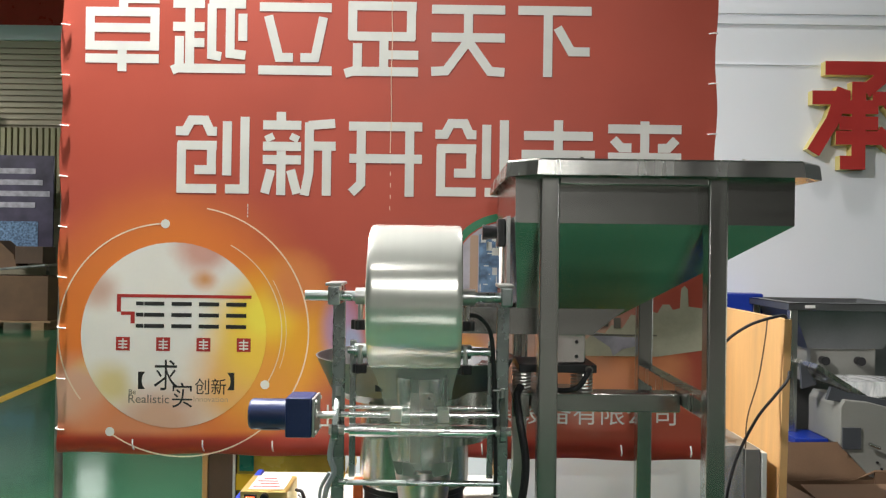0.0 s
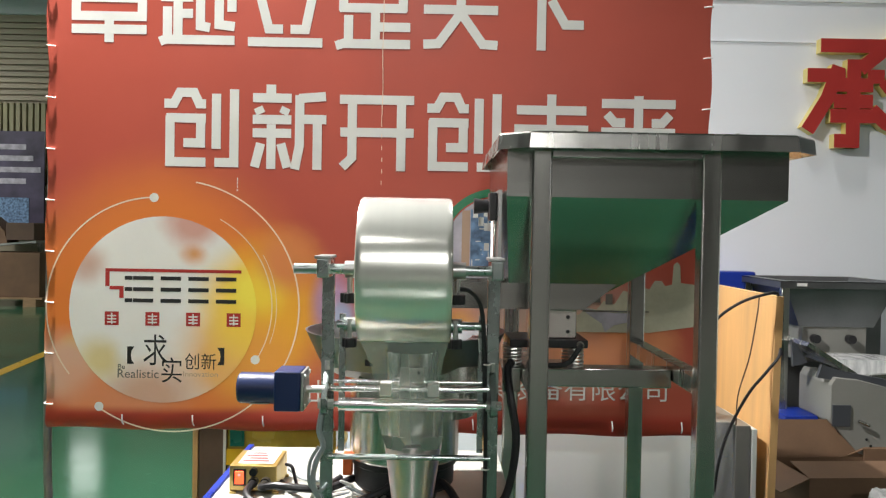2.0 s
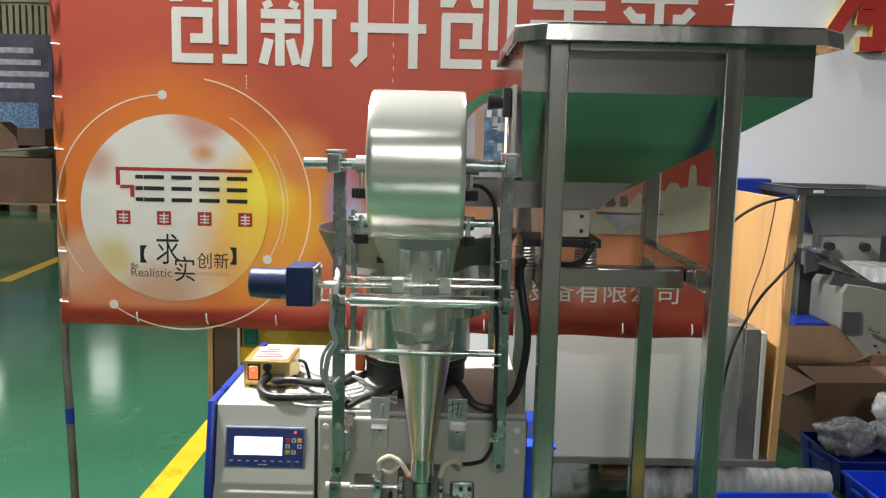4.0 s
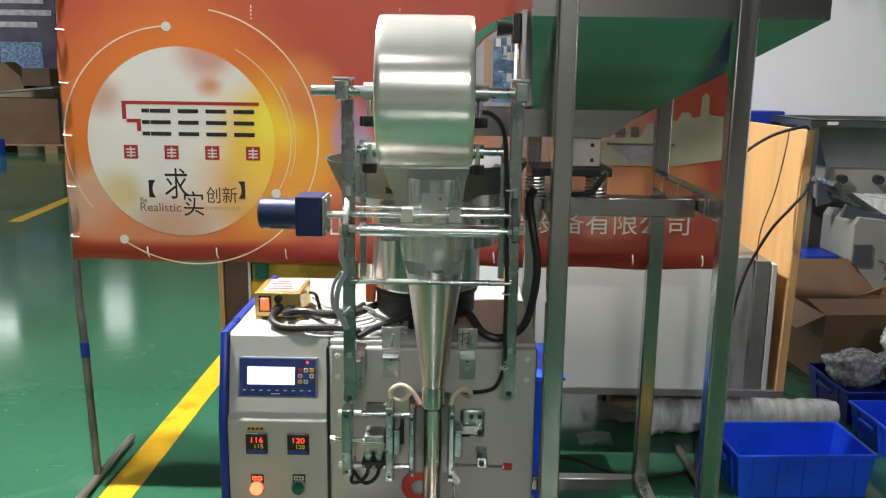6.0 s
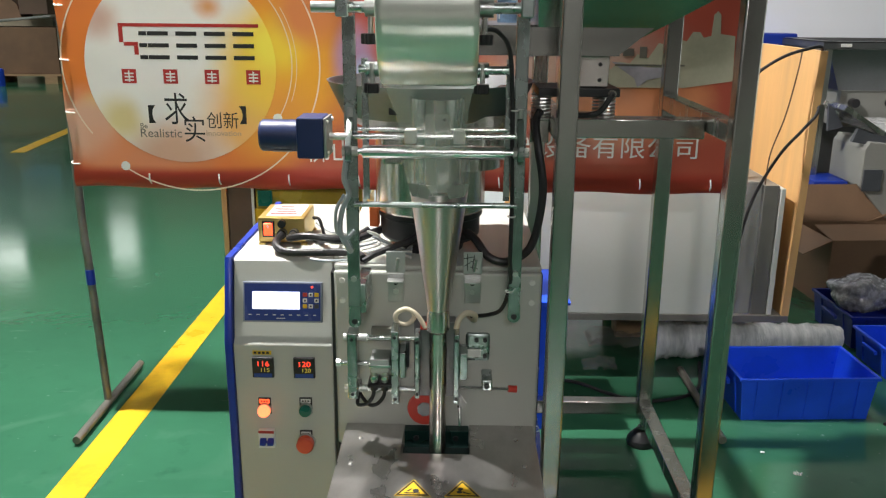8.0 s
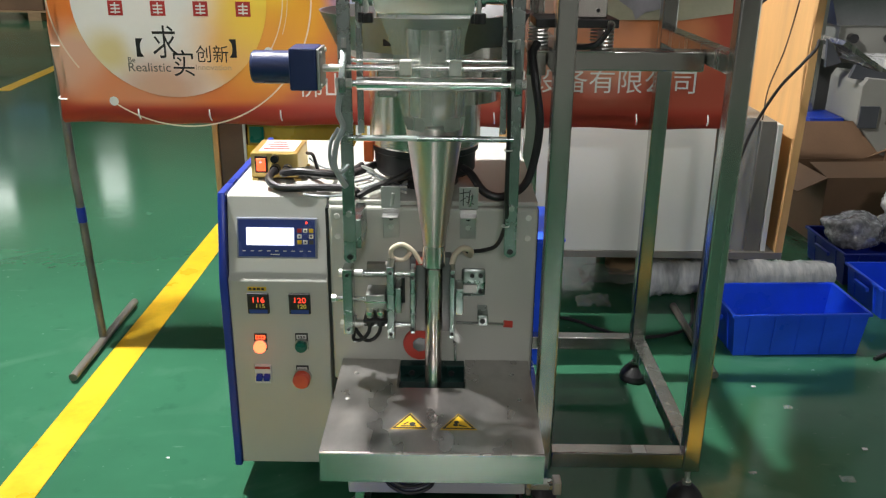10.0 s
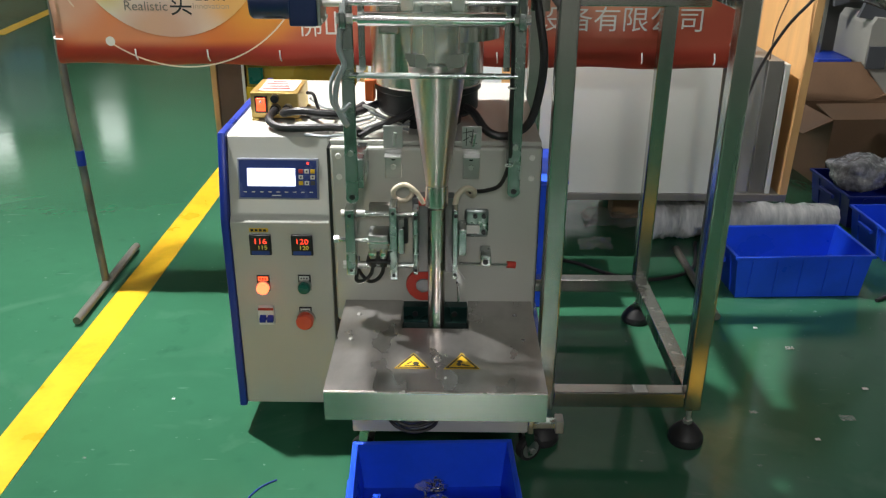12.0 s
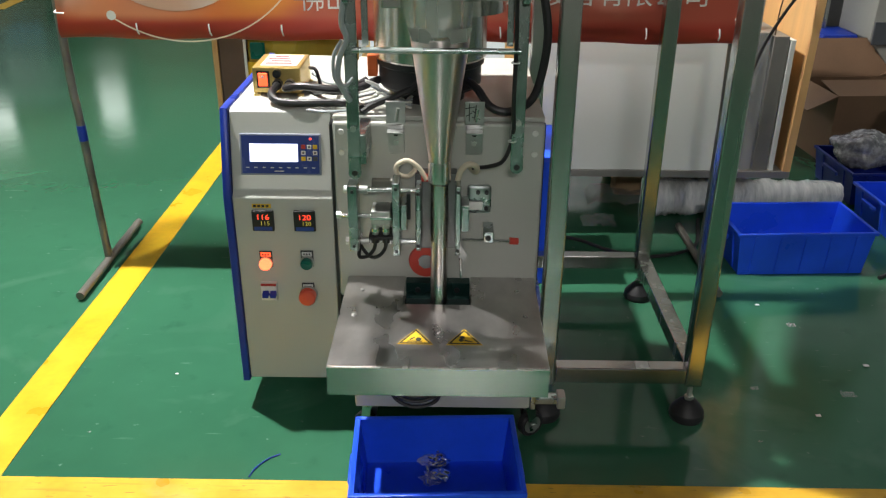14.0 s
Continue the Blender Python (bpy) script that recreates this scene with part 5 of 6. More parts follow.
for k in range(4):
    sx = -0.853 + k * 0.1155
    sq_ = show("name_square", B(sx, sx + 0.040, YB - 0.00021, YB, 1.028, 1.067), "redink", "red printed square with pale bars")
    bm = bmesh.new()
    for j in range(3):
        box(bm, sx + 0.007, sx + 0.033, YB - 0.00056, YB - 0.00035, 1.035 + 0.009 * j, 1.039 + 0.009 * j)
    box(bm, sx + 0.018, sx + 0.022, YB - 0.00077, YB - 0.00059, 1.032, 1.063)
    show("name_bar", bm, "print_white")
# motto
show("motto_character", lettering("求", -0.742, -0.675, 0.915, 1.003, YB, 0.0), "ink", "black motto character")
show("motto_character", lettering("实", -0.690, -0.632, 0.866, 0.938, YB, 0.0), "ink", "black motto character")
show("motto_character", lettering("创新", -0.625, -0.535, 0.905, 0.951, YB, 0.0), "ink", "black motto characters")
for q in (-0.788, -0.512):
    s = 1 if q < -0.6 else -1
    bm = P([(q, 0.918), (q + s * 0.020, 0.918), (q + s * 0.0125, 0.930), (q + s * 0.0105, 0.943), (q + s * 0.0125, 0.956), (q + s * 0.020, 0.968), (q, 0.968)], YB - 0.00035, YB)
    show("motto_bracket", bm, "ink")
show("motto_word", lettering("Be", -0.814, -0.794, 0.903, 0.917, YB, 0.0), "rust", "small grey printed word")
show("motto_word", lettering("Realistic", -0.815, -0.698, 0.878, 0.902, YB, 0.0), "rust", "grey printed word")
show("motto_word", lettering("Innovation", -0.628, -0.530, 0.884, 0.899, YB, 0.0), "print_tan", "small printed word")
# company line
show("company_line", lettering("佛山", -0.347, -0.215, 0.812, 0.880, YB, 0.0), "print_white", "white outlined company words")
show("company_line", lettering("包装设备有限公司", 0.155, 0.757, 0.832, 0.898, YB, 0.0), "print_white", "white outlined company words")
# round picture with a green arc, and pale skyline
bm = bmesh.new()
arc(bm, 0.262, 1.26, 0.165, 0.022, 25, 175, YB + 0.00060)
show("picture_arc", bm, "print_green", "green printed arc")
show("picture_disc", disc(bmesh.new(), 0.262, 1.26, 0.150, YB + 0.00035, 48), "print_lilac", "round printed picture")
pic = bmesh.new()
box(pic, 0.185, 0.245, YB, YB + 0.00030, 1.20, 1.375)
show("picture_block", pic, "print_blue", "blue printed machine picture")
show("picture_block", B(0.160, 0.183, YB, YB + 0.00030, 1.205, 1.372), "print_tan")
show("picture_block", B(0.250, 0.30, YB, YB + 0.00030, 1.21, 1.34), "print_pale")
bm = bmesh.new()
for a in range(22):
    q0, q1 = 0.187 + 0.055 * rng.random(), 1.205 + 0.16 * rng.random()
    box(bm, q0, q0 + rng.choice((0.003, 0.014)), YB - 0.00035, YB - 0.00014, q1, q1 + rng.choice((0.003, 0.022)))
tagged(show("picture_detail", bm, "print_white"), kind="stuff")
bm = bmesh.new()
sky = [(0.46, 1.03), (0.47, 1.075), (0.50, 1.08), (0.52, 1.10), (0.55, 1.095), (0.57, 1.12), (0.60, 1.11), (0.625, 1.15), (0.655, 1.145), (0.685, 1.16), (0.70, 1.155), (0.715, 1.18), (0.735, 1.18),
       (0.745, 1.165), (0.765, 1.17), (0.768, 1.225), (0.778, 1.235), (0.787, 1.225), (0.79, 1.175), (0.83, 1.17), (0.835, 1.05), (0.70, 1.03)]
prism(bm, sky, YB, YB + 0.00030)
show("skyline", bm, "print_pale", "pale printed skyline")
bm = bmesh.new()
prism(bm, [(0.50, 1.10), (0.60, 1.085), (0.69, 1.085), (0.685, 1.07), (0.60, 1.05), (0.575, 1.03), (0.565, 1.055), (0.52, 1.085)], YB - 0.00049, YB - 0.00028)
show("printed_machine", bm, "print_lilac")
bm = bmesh.new()
for a in ((0.53, 0.56, 1.115, 1.135), (0.575, 0.595, 1.11, 1.14), (0.51, 0.70, 1.088, 1.093)):
    box(bm, a[0], a[1], YB - 0.00070, YB - 0.00052, a[2], a[3])
show("printed_machine", bm, "rust")
# vertical crease with chipped print
bm = bmesh.new()
for k in range(24):
    z = 1.44 + k * 0.033
    box(bm, -0.0735 + 0.001 * math.sin(k), -0.0715 + 0.001 * math.sin(k), YB - 0.00063, YB - 0.00035, z, z + (0.034 if 4 < k else 0.012))
show("crease", bm, "print_line", "pale vertical crease with chipped print")
bm = bmesh.new()
for k in range(4):
    box(bm, -0.482, -0.479, YB - 0.00035, YB, 1.415 + 0.01 * k, 1.420 + 0.011 * k)
show("chip", bm, "print_white")


# ---- blue crates ----
def crate(cx, cy, z, w, d, h, turn, material, label, group="blue crates"):
    """An open moulded crate with tapered walls, a rim, ribs and side grips."""
    t = thing("plastic_crate", (cx, cy, z), label, "crate", group)
    m4 = Matrix.Translation((cx, cy, z)) @ Matrix.Rotation(radians(turn), 4, "Z")

    def put(name, bm, lab=""):
        bmesh.ops.transform(bm, matrix=m4, verts=bm.verts[:])
        return part(name, bm, material, t, lab)

    k, th = 0.93, 0.004
    a, b = w / 2, d / 2
    put("shell", loft([rect(-a * k, a * k, -b * k, b * k, 0.0), rect(-a, a, -b, b, h), rect(-a + th, a - th, -b + th, b - th, h),
                       rect(-a * k + th, a * k - th, -b * k + th, b * k - th, 0.006)]))
    put("bottom", B(-a * k + 0.001, a * k - 0.001, -b * k + 0.001, b * k - 0.001, 0.001, 0.005))
    rim = bmesh.new()
    for x0, x1, y0, y1 in ((-a - 0.007, a + 0.007, -b - 0.007, -b + 0.001), (-a - 0.007, a + 0.007, b - 0.001, b + 0.007),
                           (-a - 0.007, -a + 0.001, -b + 0.001, b - 0.001), (a - 0.001, a + 0.007, -b + 0.001, b - 0.001)):
        box(rim, x0, x1, y0, y1, h - 0.010, h + 0.001, 0.002)
    put("rim", rim)
    for i in range(5):
        u = -0.8 + 0.4 * i
        for s in (-1, 1):
            put("rib", P([(s * b * k - s * 0.002, 0.004), (s * (b * k + 0.004), 0.004), (s * (b + 0.004), h - 0.011), (s * b - s * 0.002, h - 0.011)], u * a * 0.93 - 0.005, u * a * 0.93 + 0.005, "x"))
    for s in (-1, 1):
        put("grip", B(s * (a + 0.008) - 0.006, s * (a + 0.008) + 0.006, -b * 0.35, b * 0.35, h * 0.62, h * 0.74, 0.003))
        for v in (-0.55, 0.55):
            put("rib", P([(s * a * k - s * 0.002, 0.004), (s * (a * k + 0.004), 0.004), (s * (a + 0.004), h - 0.011), (s * a - s * 0.002, h - 0.011)], v * b - 0.005, v * b + 0.005, "y"))
    return t


crate(1.177, 0.850, 0, 0.430, 0.25, 0.145, 3, "bluep", "empty bright blue plastic crate on the floor")
crate(0.047, -0.315, 0, 0.325, 0.235, 0.115, 2.5, "bluep", "blue plastic crate under the discharge table")
crate(1.78, 1.14, 0, 0.42, 0.26, 0.115, 2, "bluep", "blue plastic crate standing in the shade")
crate(1.80, 1.485, 0, 0.46, 0.33, 0.13, 2, "dblue", "dark blue plastic crate filled with bagged parts")
st = thing("blue_panel_crate", (0.38, 0.80, 0), "blue plastic crate stood on end behind the machine", "crate")
part("shell", B(0.320, 0.412, 0.64, 0.95, 0.0, 0.405, 0.006), "bluep", st)
part("rib", B(0.318, 0.320, 0.70, 0.72, 0.02, 0.39), "bluep", st)
part("rim", B(0.314, 0.418, 0.634, 0.956, 0.405, 0.415, 0.002), "bluep", st)


def blob(name, cx, cy, cz, rx, ry, rz, material, label, category, seed, amp=0.25, group=""):
    """A lumpy, creased bag."""
    bm = bmesh.new()
    bmesh.ops.create_icosphere(bm, subdivisions=4, radius=1)
    for v in bm.verts:
        n_ = v.co.normalized()
        k = 1 + amp * noise.noise(n_ * 1.7 + Vector((seed, 0, 0))) + 0.35 * amp * abs(noise.noise(n_ * 6 + Vector((0, seed, 0)))) + 0.1 * amp * noise.noise(n_ * 17)
        v.co = Vector((cx + rx * n_.x * k, cy + ry * n_.y * k, max(cz - rz * 0.8, cz + rz * n_.z * k)))
    return solo(name, bm, material, label, category, group)


blob("parts_bag", 1.66, 1.46, 0.175, 0.115, 0.10, 0.07, "bag", "clear plastic bag full of small grey parts", "bag", 3.1, group="bags of parts")
blob("parts_bag", 1.86, 1.48, 0.17, 0.11, 0.10, 0.068, "bag", "clear plastic bag full of small grey parts", "bag", 7.7, group="bags of parts")
blob("parts_bag", 1.88, 1.56, 0.26, 0.065, 0.065, 0.062, "bubble", "upright clear plastic bag with a gathered top", "bag", 5.2, 0.35)
# packets in the front crate
for k, (px, py, pz) in enumerate(((0.030, -0.215, 0.017), (0.052, -0.222, 0.018), (0.036, -0.278, 0.017), (0.056, -0.270, 0.020))):
    t = blob("filled_packet", px, py, pz, 0.021, 0.016, 0.011, "chrome" if k % 2 else "wrap", "small filled clear packet of metal fittings", "packet", 11 + k, 0.5, "filled packets")
rng = random.Random(9)
for k in range(22):
    q = Vector((0.045 + rng.uniform(-0.028, 0.028), (-0.220 if k % 2 else -0.274) + rng.uniform(-0.018, 0.018), 0.026 + rng.uniform(0, 0.008)))
    e = Vector((rng.uniform(-0.012, 0.012), rng.uniform(-0.012, 0.012), rng.uniform(-0.003, 0.003)))
    solo("metal_fitting", C(q, q + e, 0.003, seg=8), "chrome", "small bright metal fitting in a packet", "fitting", "fittings in the packets")

# ---- crated panels behind the stand ----
pal = thing("wooden_pallet", (0.75, 1.3, 0), "raw wooden pallet under the crated panels", "pallet")
for px in (0.34, 0.66, 1.0):
    for py in (1.40, 1.60):
        part("block", B(px + 0.05, px + 0.15, py, py + 0.10, 0.0, 0.20, 0.002), "pallet", pal)
for k in range(5):
    part("board", B(0.28, 1.205, 1.129 + 0.125 * k, 1.224 + 0.125 * k, 0.2002, 0.222, 0.002), "pallet", pal)
cr = thing("plywood_case", (0.75, 1.3, 0.222), "open pine plywood case holding grey panels", "case")
part("case_floor", B(0.28, 1.205, 1.0, 1.72, 0.2225, 0.246, 0.001), "gpanel", cr)
sp = P([(1.0, 0.2465), (1.0, 1.118), (1.72, 1.118), (1.72, 0.2465)], 1.180, 1.205, "x", 0.001)
bmesh.ops.transform(sp, matrix=Matrix.Translation((1.19, 1.3, 0.2465)) @ Matrix.Shear("XY", 4, (0.02, 0)) @ Matrix.Translation((-1.19, -1.3, -0.2465)), verts=sp.verts[:])
part("case_side", sp, "ply", cr)
part("case_back", B(0.28, 1.179, 1.695, 1.72, 0.2465, 1.118, 0.001), "ply", cr)


def leaning(name, x0, x1, y, z0, z1, th, lean, material, label, category, group=""):
    bm = B(x0, x1, y, y + th, 0, z1 - z0, 0.001)
    bmesh.ops.transform(bm, matrix=Matrix.Translation((0, y, z0)) @ Matrix.Rotation(radians(-lean), 4, "X") @ Matrix.Translation((0, -y, 0)), verts=bm.verts[:])
    return solo(name, bm, material, label, category, group)


leaning("laminate_board", 0.30, 0.943, 1.005, 0.247, 0.95, 0.018, 3, "board", "pale grey laminate board leaning in the case", "board")
leaning("laminate_board", 0.31, 0.935, 1.06, 0.247, 0.97, 0.018, 3, "board", "pale grey laminate board leaning in the case", "board")
leaning("sheet_panel", 0.958, 1.075, 1.02, 0.247, 0.70, 0.30, 0, "gpanel", "stack of grey sheet panels in plastic film", "panel", "grey panels")
leaning("sheet_panel", 1.082, 1.130, 1.015, 0.247, 0.69, 0.33, 0, "gpanel", "stack of grey sheet panels in plastic film", "panel", "grey panels")
leaning("sheet_panel", 1.134, 1.150, 1.01, 0.247, 0.68, 0.33, 0, "board", "pale edge of a sheet panel in the case", "panel", "grey panels")
wr = bmesh.new()
prev = None
for j in range(26):
    zz = 0.25 + 0.46 * j / 25
    ring = []
    for i in range(13):
        u = i / 12
        n_ = noise.noise(Vector((u * 5, zz * 9, 2)))
        ring.append(wr.verts.new((0.950 + 0.125 * u, 1.008 + 0.010 * n_ - 0.004, zz + (0.02 * n_ if j == 25 else 0))))
    if prev:
        for i in range(12):
            wr.faces.new((prev[i], prev[i + 1], ring[i + 1], ring[i]))
    prev = ring
solo("plastic_sheet", wr, "wrap", "crinkled clear plastic film over the grey panels", "plastic film")
# milky roll of wrap on the floor, loose scraps
bm = bmesh.new()
prev = None
for i in range(110):
    u = i / 109
    ring = []
    for k in range(20):
        a = 2 * math.pi * k / 20
        r = 0.072 * (1 - 0.38 * u) * (1 + 0.16 * noise.noise(Vector((u * 14, math.cos(a) * 2, math.sin(a) * 2))) + 0.04 * math.sin(u * 60 + a * 2) + 0.16 * abs(noise.noise(Vector((u * 40 + a, math.cos(a) * 3, math.sin(a) * 3)))))
        ring.append(bm.verts.new((0.80 + 0.74 * u, 1.215 + 0.11 * u + 0.01 * math.sin(u * 3) + r * 1.1 * math.cos(a), max(0.002, 0.066 * (1 - 0.36 * u) + r * math.sin(a)))))
    if prev:
        for k in range(20):
            bm.faces.new((prev[k], prev[(k + 1) % 20], ring[(k + 1) % 20], ring[k]))
    prev = ring
solo("wrap_roll", bm, "bubble", "crumpled milky plastic wrap rolled up on the floor", "plastic wrap")


def scrap(cx, cy, s, seed, lift=0.02, material="wrap", label="scrap of clear plastic on the floor"):
    bm = bmesh.new()
    n_ = 9
    vs = [[bm.verts.new((cx + s * (i / (n_ - 1) - 0.5) + 0.2 * s * noise.noise(Vector((i, j, seed))), cy + s * 0.7 * (j / (n_ - 1) - 0.5) + 0.2 * s * noise.noise(Vector((j, i, seed))),
                         0.003 + lift * abs(noise.noise(Vector((i * 0.6, j * 0.6, seed)))))) for i in range(n_)] for j in range(n_)]
    for j in range(n_ - 1):
        for i in range(n_ - 1):
            bm.faces.new((vs[j][i], vs[j][i + 1], vs[j + 1][i + 1], vs[j + 1][i]))
    return solo("plastic_scrap", bm, material, label, "scrap", "scraps on the floor")


scrap(0.70, 1.36, 0.22, 1, 0.09)
scrap(0.60, 1.12, 0.12, 2, 0.05)
scrap(1.35, 1.75, 0.22, 3, 0.07)
scrap(1.057, 0.066, 0.035, 4, 0.01)
scrap(1.038, 0.402, 0.025, 5, 0.01)
scrap(0.834, 0.088, 0.02, 6, 0.006)
scrap(0.95, -0.02, 0.012, 7, 0.004, "white", "tiny white paper scrap on the floor")
for k, (fx, fy, fs) in enumerate(((0.78, -0.12, 0.010), (1.16, 0.20, 0.014), (0.72, 0.30, 0.008), (-0.62, 0.12, 0.008), (-0.75, -0.12, 0.007), (0.98, 0.52, 0.012))):
    scrap(fx, fy, fs, 20 + k, 0.004, "white" if k % 2 else "wrap", "tiny pale fleck of litter on the floor")
solo("thread", S([(-0.300, -0.186, 0.002), (-0.325, -0.205, 0.002), (-0.345, -0.235, 0.002), (-0.352, -0.262, 0.002)], 0.0018, 6), "blue", "short piece of blue thread on the floor", "thread")
solo("floor_cable", S([(0.30, 1.02, 0.007), (0.49, 0.97, 0.007), (0.60, 0.88, 0.007), (0.72, 0.83, 0.007), (0.89, 0.91, 0.007), (0.97, 1.15, 0.007)], 0.006), "black", "black cable lying on the floor", "cable")
solo("floor_cable", S([(1.42, 0.70, 0.006), (1.50, 0.74, 0.006), (1.62, 0.72, 0.006), (1.80, 0.80, 0.006)], 0.006), "black", "black cable lying on the floor", "cable")
solo("hanging_cable", S([(0.96, 0.95, 1.005), (1.01, 0.98, 1.055), (1.08, 0.985, 1.10), (1.15, 0.985, 1.124), (1.20, 1.0, 1.128), (1.218, 1.05, 1.08), (1.219, 1.05, 1.00), (1.211, 0.992, 0.935), (1.165, 0.975, 0.88), (1.093, 0.95, 0.806), (1.03, 0.94, 0.69), (0.995, 0.92, 0.597), (0.985, 0.93, 0.50)], 0.005), "black", "black cable hanging over the plywood case", "cable")
solo("hanging_cable", S([(1.150, 1.02, 1.12), (1.135, 1.0, 1.05), (1.11, 0.99, 0.92), (1.075, 0.985, 0.80), (1.07, 0.985, 0.70)], 0.0022), "cardd", "thin dark wire hanging on the plywood", "cable")

# ---- boxes behind the machine ----
yb = thing("wrapped_carton", (-0.35, 1.05, 0), "brown carton bound in yellow stretch film", "carton")
part("carton", B(-0.555, -0.215, 0.90, 1.25, 0.0, 0.86, 0.006), "yfilm", yb)
for k in range(3):
    part("tape", B(-0.557, -0.213, 0.898, 1.252, 0.45 + 0.12 * k, 0.50 + 0.12 * k), "yellow", yb)
part("printed_mark", B(-0.545, -0.500, 0.8955, 0.8975, 0.63, 0.68), "green", yb)
dk = thing("dark_cupboard", (-0.60, 1.1, 0), "dark brown board cupboard with a pale edge", "cupboard")
part("side", B(-0.645, -0.566, 0.905, 1.30, 0.0, 1.15, 0.002), "cardd", dk)
part("edge_strip", B(-0.662, -0.6455, 0.90, 0.925, 0.0, 1.15, 0.001), "ply", dk)
part("door_edge", B(-0.5655, -0.5575, 0.895, 0.905, 0.0, 1.15), "board", dk)

# ---- second machine and cartons at the back wall ----
m2 = thing("steel_bin_machine", (2.1, 2.5, 0), "second packing machine with an open stainless steel bin", "machine")
bm = loft([rect(1.80, 2.44, 2.42, 3.0, 1.09), rect(1.80, 2.44, 2.42, 3.0, 1.06), rect(1.85, 2.40, 2.47, 2.95, 1.055), rect(1.94, 2.32, 2.52, 2.90, 0.86), rect(1.95, 2.31, 2.53, 2.89, 0.86), rect(1.86, 2.39, 2.48, 2.94, 1.06), rect(1.85, 2.40, 2.47, 2.95, 1.095), rect(1.80, 2.44, 2.42, 3.0, 1.095)])
part("bin", bm, "steel_d", m2)
part("bin_label", B(1.88, 1.93, 2.415, 2.419, 1.07, 1.085), "white", m2)
part("bin_skirt", B(1.96, 2.29, 2.53, 2.88, 0.68, 0.859, 0.004), "machg", m2)
for kx in (2.02, 2.20):
    part("knob", C((kx, 2.53, 0.80), (kx, 2.49, 0.80), 0.022, seg=14), "blackp", m2)
for px, py in ((1.815, 2.44), (2.39, 2.44), (1.815, 2.93), (2.39, 2.93)):
    part("post", B(px, px + 0.04, py, py + 0.04, 0.0, 1.06, 0.003), "steel", m2)
tr_ = part("feed_tray", P([(1.84, 0.80), (2.10, 0.64), (2.5, 0.64), (2.5, 0.70), (2.10, 0.665), (1.85, 0.82)], 2.2, 2.5), "steel", m2)
part("tray_load", P([(1.95, 0.715), (2.10, 0.655), (2.5, 0.66), (2.5, 0.72), (2.2, 0.735), (2.0, 0.735)], 2.23, 2.48), "bubble", m2, "heap of small bright parts on the tray")
part("tray_lip", P([(1.88, 0.66), (1.90, 0.72), (2.0, 0.69), (2.4, 0.62), (2.4, 0.58)], 2.17, 2.195), "darkgrey", m2)
part("housing", P([(1.93, 0.63), (1.95, 0.665), (2.06, 0.655), (2.45, 0.56), (2.45, 0.20), (2.14, 0.20), (2.05, 0.33), (1.93, 0.46)], 2.14, 2.48, "y", 0.004), "machg", m2)
part("hatch", B(1.935, 2.02, 2.130, 2.1395, 0.44, 0.54, 0.002), "darkgrey", m2)
part("handle", C((2.05, 2.115, 0.47), (2.10, 2.115, 0.45), 0.008, seg=10), "chrome", m2)
part("chute_wing", P([(1.81, 0.82), (1.84, 0.79), (1.89, 0.71), (1.82, 0.69)], 2.30, 2.32), "darkgrey", m2)
for k in range(5):
    part("bolt", C((2.10 + 0.02 * (k % 2), 2.14, 0.26 + 0.03 * k), (2.10 + 0.02 * (k % 2), 2.135, 0.26 + 0.03 * k), 0.006, seg=8), "blackp", m2)
part("rear_panel", B(1.76, 2.60, 2.97, 2.995, 0.0, 0.90, 0.003), "steel_d", m2, "grey sheet panel behind the machine")
part("bench", B(1.72, 2.6, 2.25, 2.9, 0.33, 0.37, 0.004), "gpanel", m2)
for px in (1.74, 2.54):
    part("bench_leg", B(px, px + 0.04, 2.30, 2.34, 0.0, 0.33), "rust", m2)
solo("blue_tray", B(1.78, 1.94, 2.28, 2.5, 0.425, 0.455, 0.004), "blue", "shallow blue tray on a support in the machine", "tray")
solo("support_plate", B(1.72, 2.0, 2.26, 2.6, 0.3702, 0.4248, 0.004), "gpanel", "pale plate under the blue tray", "plate")
solo("blue_cover", B(1.55, 1.88, 2.95, 3.08, 0.0, 1.115, 0.01), "blue", "blue cover board standing at the wall", "board")
bk = lathe([(0.0, 0.0), (0.15, 0.0), (0.17, 0.26), (0.175, 0.275), (0.165, 0.28), (0.0, 0.295)], (1.86, 2.48, 0), seg=40)
solo("round_tub", bk, "gpanel", "grey round tub with a lid on the floor", "tub")


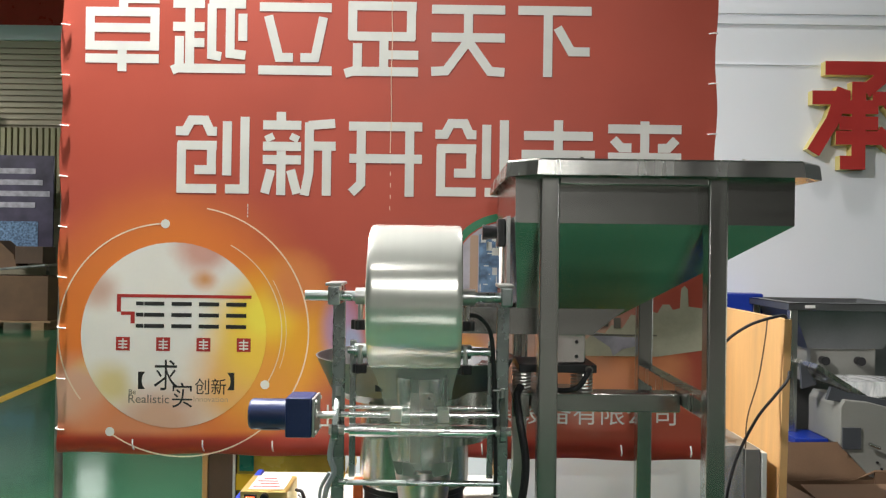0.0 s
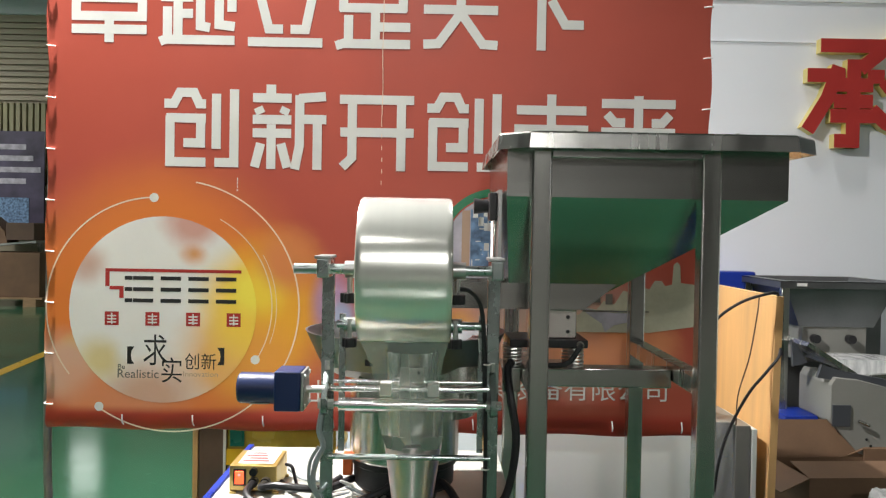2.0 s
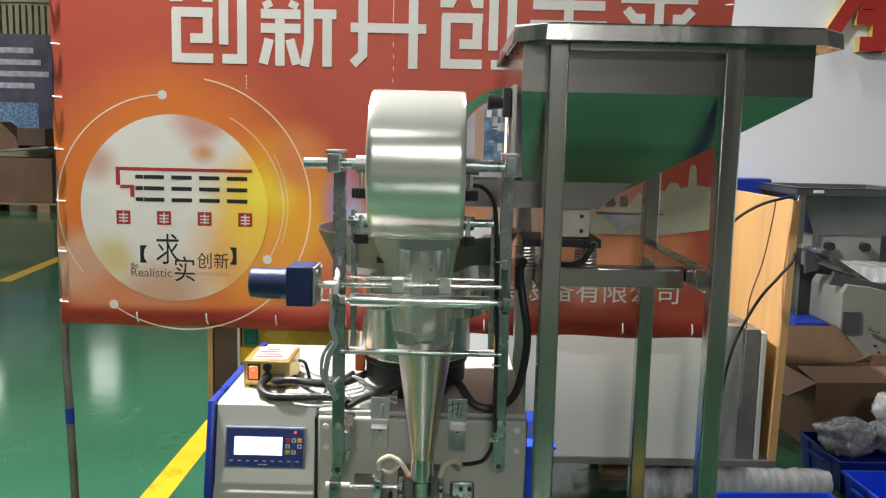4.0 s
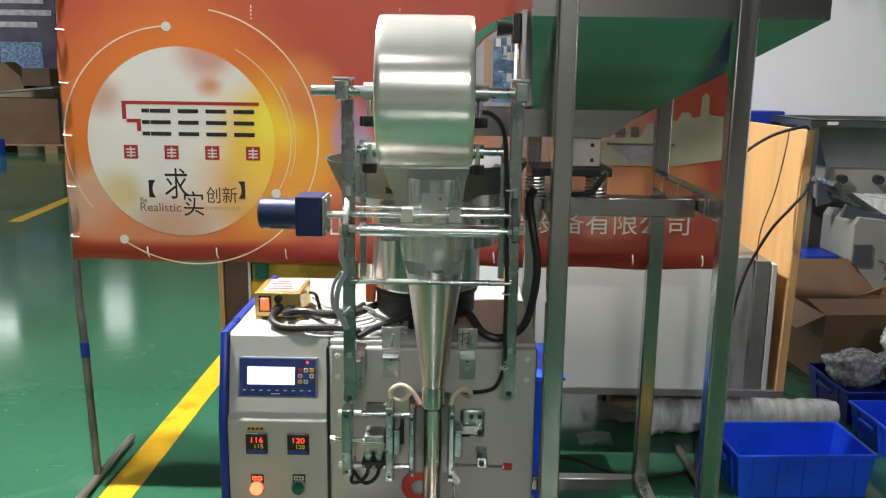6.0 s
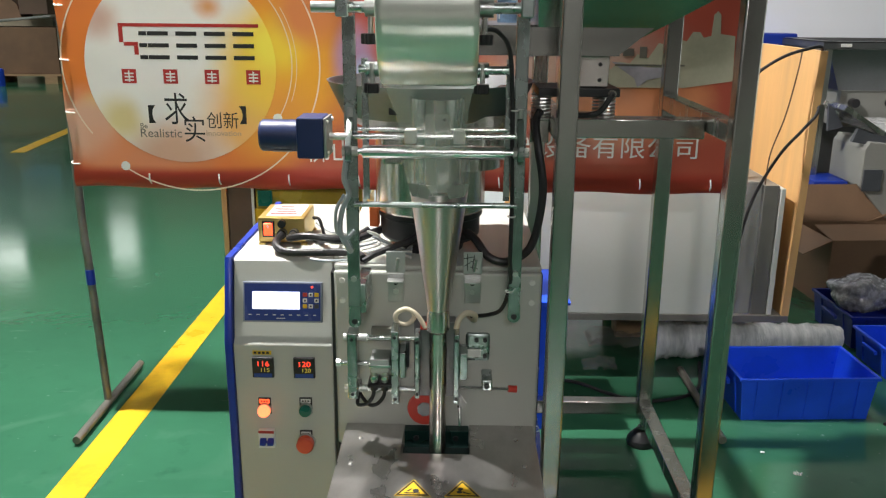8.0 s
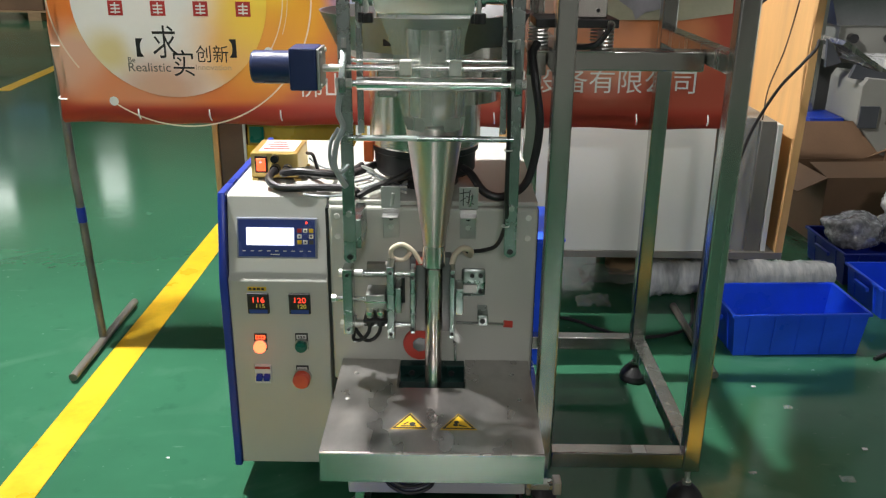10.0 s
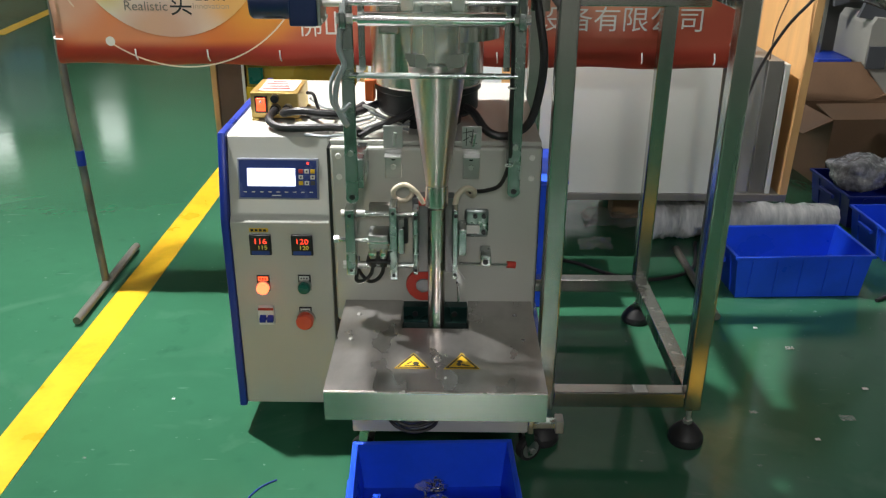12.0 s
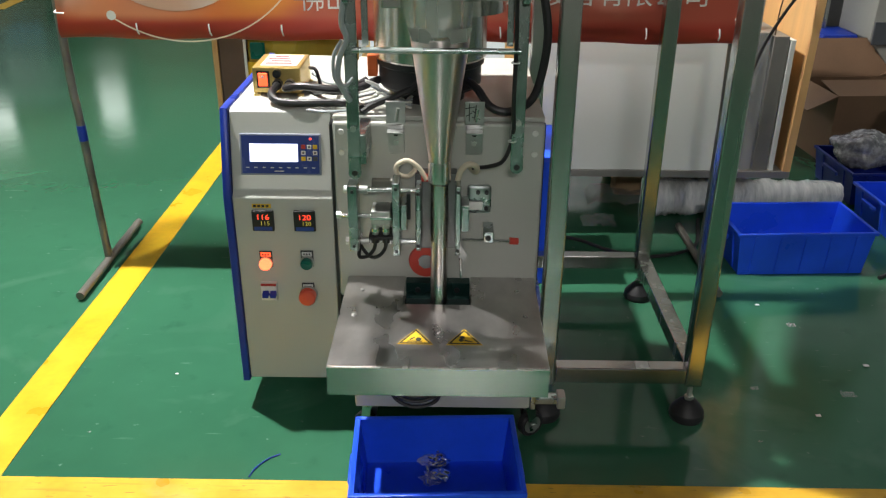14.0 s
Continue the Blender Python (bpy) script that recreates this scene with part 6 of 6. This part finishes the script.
def carton(cx, cy, w, d, h, turn, label, open_=True):
    t = thing("cardboard_box", (cx, cy, 0), label, "box", "cardboard boxes")
    m4 = Matrix.Translation((cx, cy, 0)) @ Matrix.Rotation(radians(turn), 4, "Z")

    def put(name, bm):
        bmesh.ops.transform(bm, matrix=m4, verts=bm.verts[:])
        return part(name, bm, "card", t)

    a, b = w / 2, d / 2
    put("box_body", loft([rect(-a, a, -b, b, 0.0), rect(-a, a, -b, b, h), rect(-a + 0.004, a - 0.004, -b + 0.004, b - 0.004, h), rect(-a + 0.004, a - 0.004, -b + 0.004, b - 0.004, 0.01)]))
    put("bottom", B(-a + 0.005, a - 0.005, -b + 0.005, b - 0.005, 0.002, 0.008))
    for s, ang in ((-1, -171), (1, 76)):
        bm = B(-a, a, 0, b, -0.002, 0.002)
        bmesh.ops.transform(bm, matrix=Matrix.Translation((0, s * b, h)) @ Matrix.Rotation(radians(ang), 4, "X") @ Matrix.Diagonal((1, s, 1, 1)), verts=bm.verts[:])
        put("flap", bm)
    bm = B(-0.8 * b, 0, -b, b, -0.002, 0.002)
    bmesh.ops.transform(bm, matrix=Matrix.Translation((-a, 0, h)) @ Matrix.Rotation(radians(-25), 4, "Y"), verts=bm.verts[:])
    put("flap", bm)
    return t


carton(1.95, 1.96, 0.58, 0.34, 0.30, 4, "open brown cardboard box with bent flaps")
carton(2.35, 2.30, 0.50, 0.40, 0.34, -5, "open brown cardboard box beside the bench")
carton(1.62, 2.55, 0.30, 0.3, 0.30, 10, "brown cardboard box in the shade")

# big wall lettering
wl = thing("wall_sign", (2.45, 3.09, 2.1), "red raised wall character with a yellow edge", "sign")
SIGN = "1.6,9.45 7.7,9.45 5.2,7.3/4.65,8.2 4.65,0.7 3.0,0.7/0.45,6.7 3.0,6.7 2.3,4.6 0.55,1.6/2.9,5.85 6.4,5.85/2.9,4.35 6.4,4.35/2.6,3.0 6.6,3.0/5.9,6.65 7.4,6.65/9.2,7.0 7.3,5.4/6.3,3.6 7.6,2.4 9.8,1.3"
for bar in strokes(SIGN, 2.150, 2.78, 1.82, 2.435, 3.0995, 0.078, 0.058):
    part("edge", bar, "print_edge", wl, "yellow side of the raised character")
for bar in strokes(SIGN, 2.150, 2.78, 1.82, 2.435, 3.0405, 0.078, 0.004):
    part("character", bar, "redink", wl, "red face of the raised character")

# ---- far end of the hall ----
structure("far_band", B(-16, -0.8, 13.12, 13.199, 4.98, 5.24), "wall", "white painted band on the end wall")
structure("far_red_band", B(-16, -0.8, 13.10, 13.199, 5.241, 6.4), "red", "red painted band on the end wall")
prof_ = bmesh.new()
for k in range(40):
    xx = -10 + 0.11 * k
    box(prof_, xx, xx + 0.07, 13.05, 13.199, 2.0, 3.42)
structure("far_cladding", prof_, "walld", "olive profiled sheet on the end wall")
lou = bmesh.new()
for k in range(14):
    box(lou, -12, -1, 13.14 + 0.01 * (k % 2), 13.199, 3.48 + 0.105 * k, 3.55 + 0.105 * k)
structure("far_louvre", lou, "wallb", "weathered beige boards on the end wall")
# glowing panes out of direct view, added to make the floor's glare patches
for k, (x0, x1, z0, z1) in enumerate(((-6.20, -5.75, 2.6, 3.4), (-8.40, -7.85, 2.8, 3.6))):
    w_ = tagged(part(f"added_window_{k + 1}", B(x0 - 0.06, x1 + 0.06, 13.0, 13.04, z0 - 0.06, z1 + 0.06), "white"), "glowing pane out of view, added for the glare patches on the floor", "", "", "structure")
    part("pane", B(x0, x1, 12.985, 12.998, z0, z1), "pane", w_)
po = thing("printed_board", (-7.2, 12.4, 0), "dark purple printed display board on legs", "display board")
part("panel", B(-8.2, -6.45, 12.4, 12.44, 1.1, 2.86, 0.005), "purple", po)
for k in range(4):
    part("print_bar", B(-7.5 + 0.1 * (k % 2), -6.75 + 0.12 * (k % 3), 12.393, 12.399, 2.55 - 0.19 * k, 2.64 - 0.19 * k), "print_lilac", po)
part("print_picture", B(-7.4, -6.7, 12.393, 12.399, 1.3, 1.75), "print_blue", po)
for px in (-8.1, -6.55):
    part("leg", B(px, px + 0.05, 12.4, 12.44, 0, 1.1), "rust", po)
fp = thing("far_pallet", (-7.0, 12.0, 0), "wooden pallet far down the hall", "pallet")
for k in range(3):
    part("runner", B(-8.4 + 1.0 * k, -8.2 + 1.0 * k, 11.6, 12.3, 0, 0.12), "pallet", fp)
for k in range(4):
    part("board", B(-8.4, -6.1, 11.6 + 0.19 * k, 11.72 + 0.19 * k, 0.1202, 0.15), "pallet", fp)
solo("carton", B(-8.3, -6.15, 11.62, 12.25, 0.1502, 0.86, 0.01), "card", "large brown carton on the far pallet", "carton")
solo("metal_sheet", P([(-7.9, 0.865), (-6.2, 1.02), (-6.2, 1.05), (-7.9, 0.89)], 11.6, 12.2), "alu", "bright metal sheet lying on the carton", "sheet")
solo("open_carton", P([(-7.35, 0.95), (-7.3, 1.25), (-7.05, 1.42), (-6.8, 1.2), (-6.75, 1.0)], 11.8, 12.2), "card", "open carton with a raised flap", "carton")
solo("carton_small", B(-6.75, -6.3, 11.75, 12.2, 1.053, 1.33, 0.01), "cardd", "small dark carton on the sheet", "carton")
solo("blue_can", lathe([(0, 0), (0.10, 0), (0.10, 0.24), (0.08, 0.26), (0, 0.26)], (-6.93, 11.2, 0), seg=20), "bluep", "small blue can on the floor", "can")
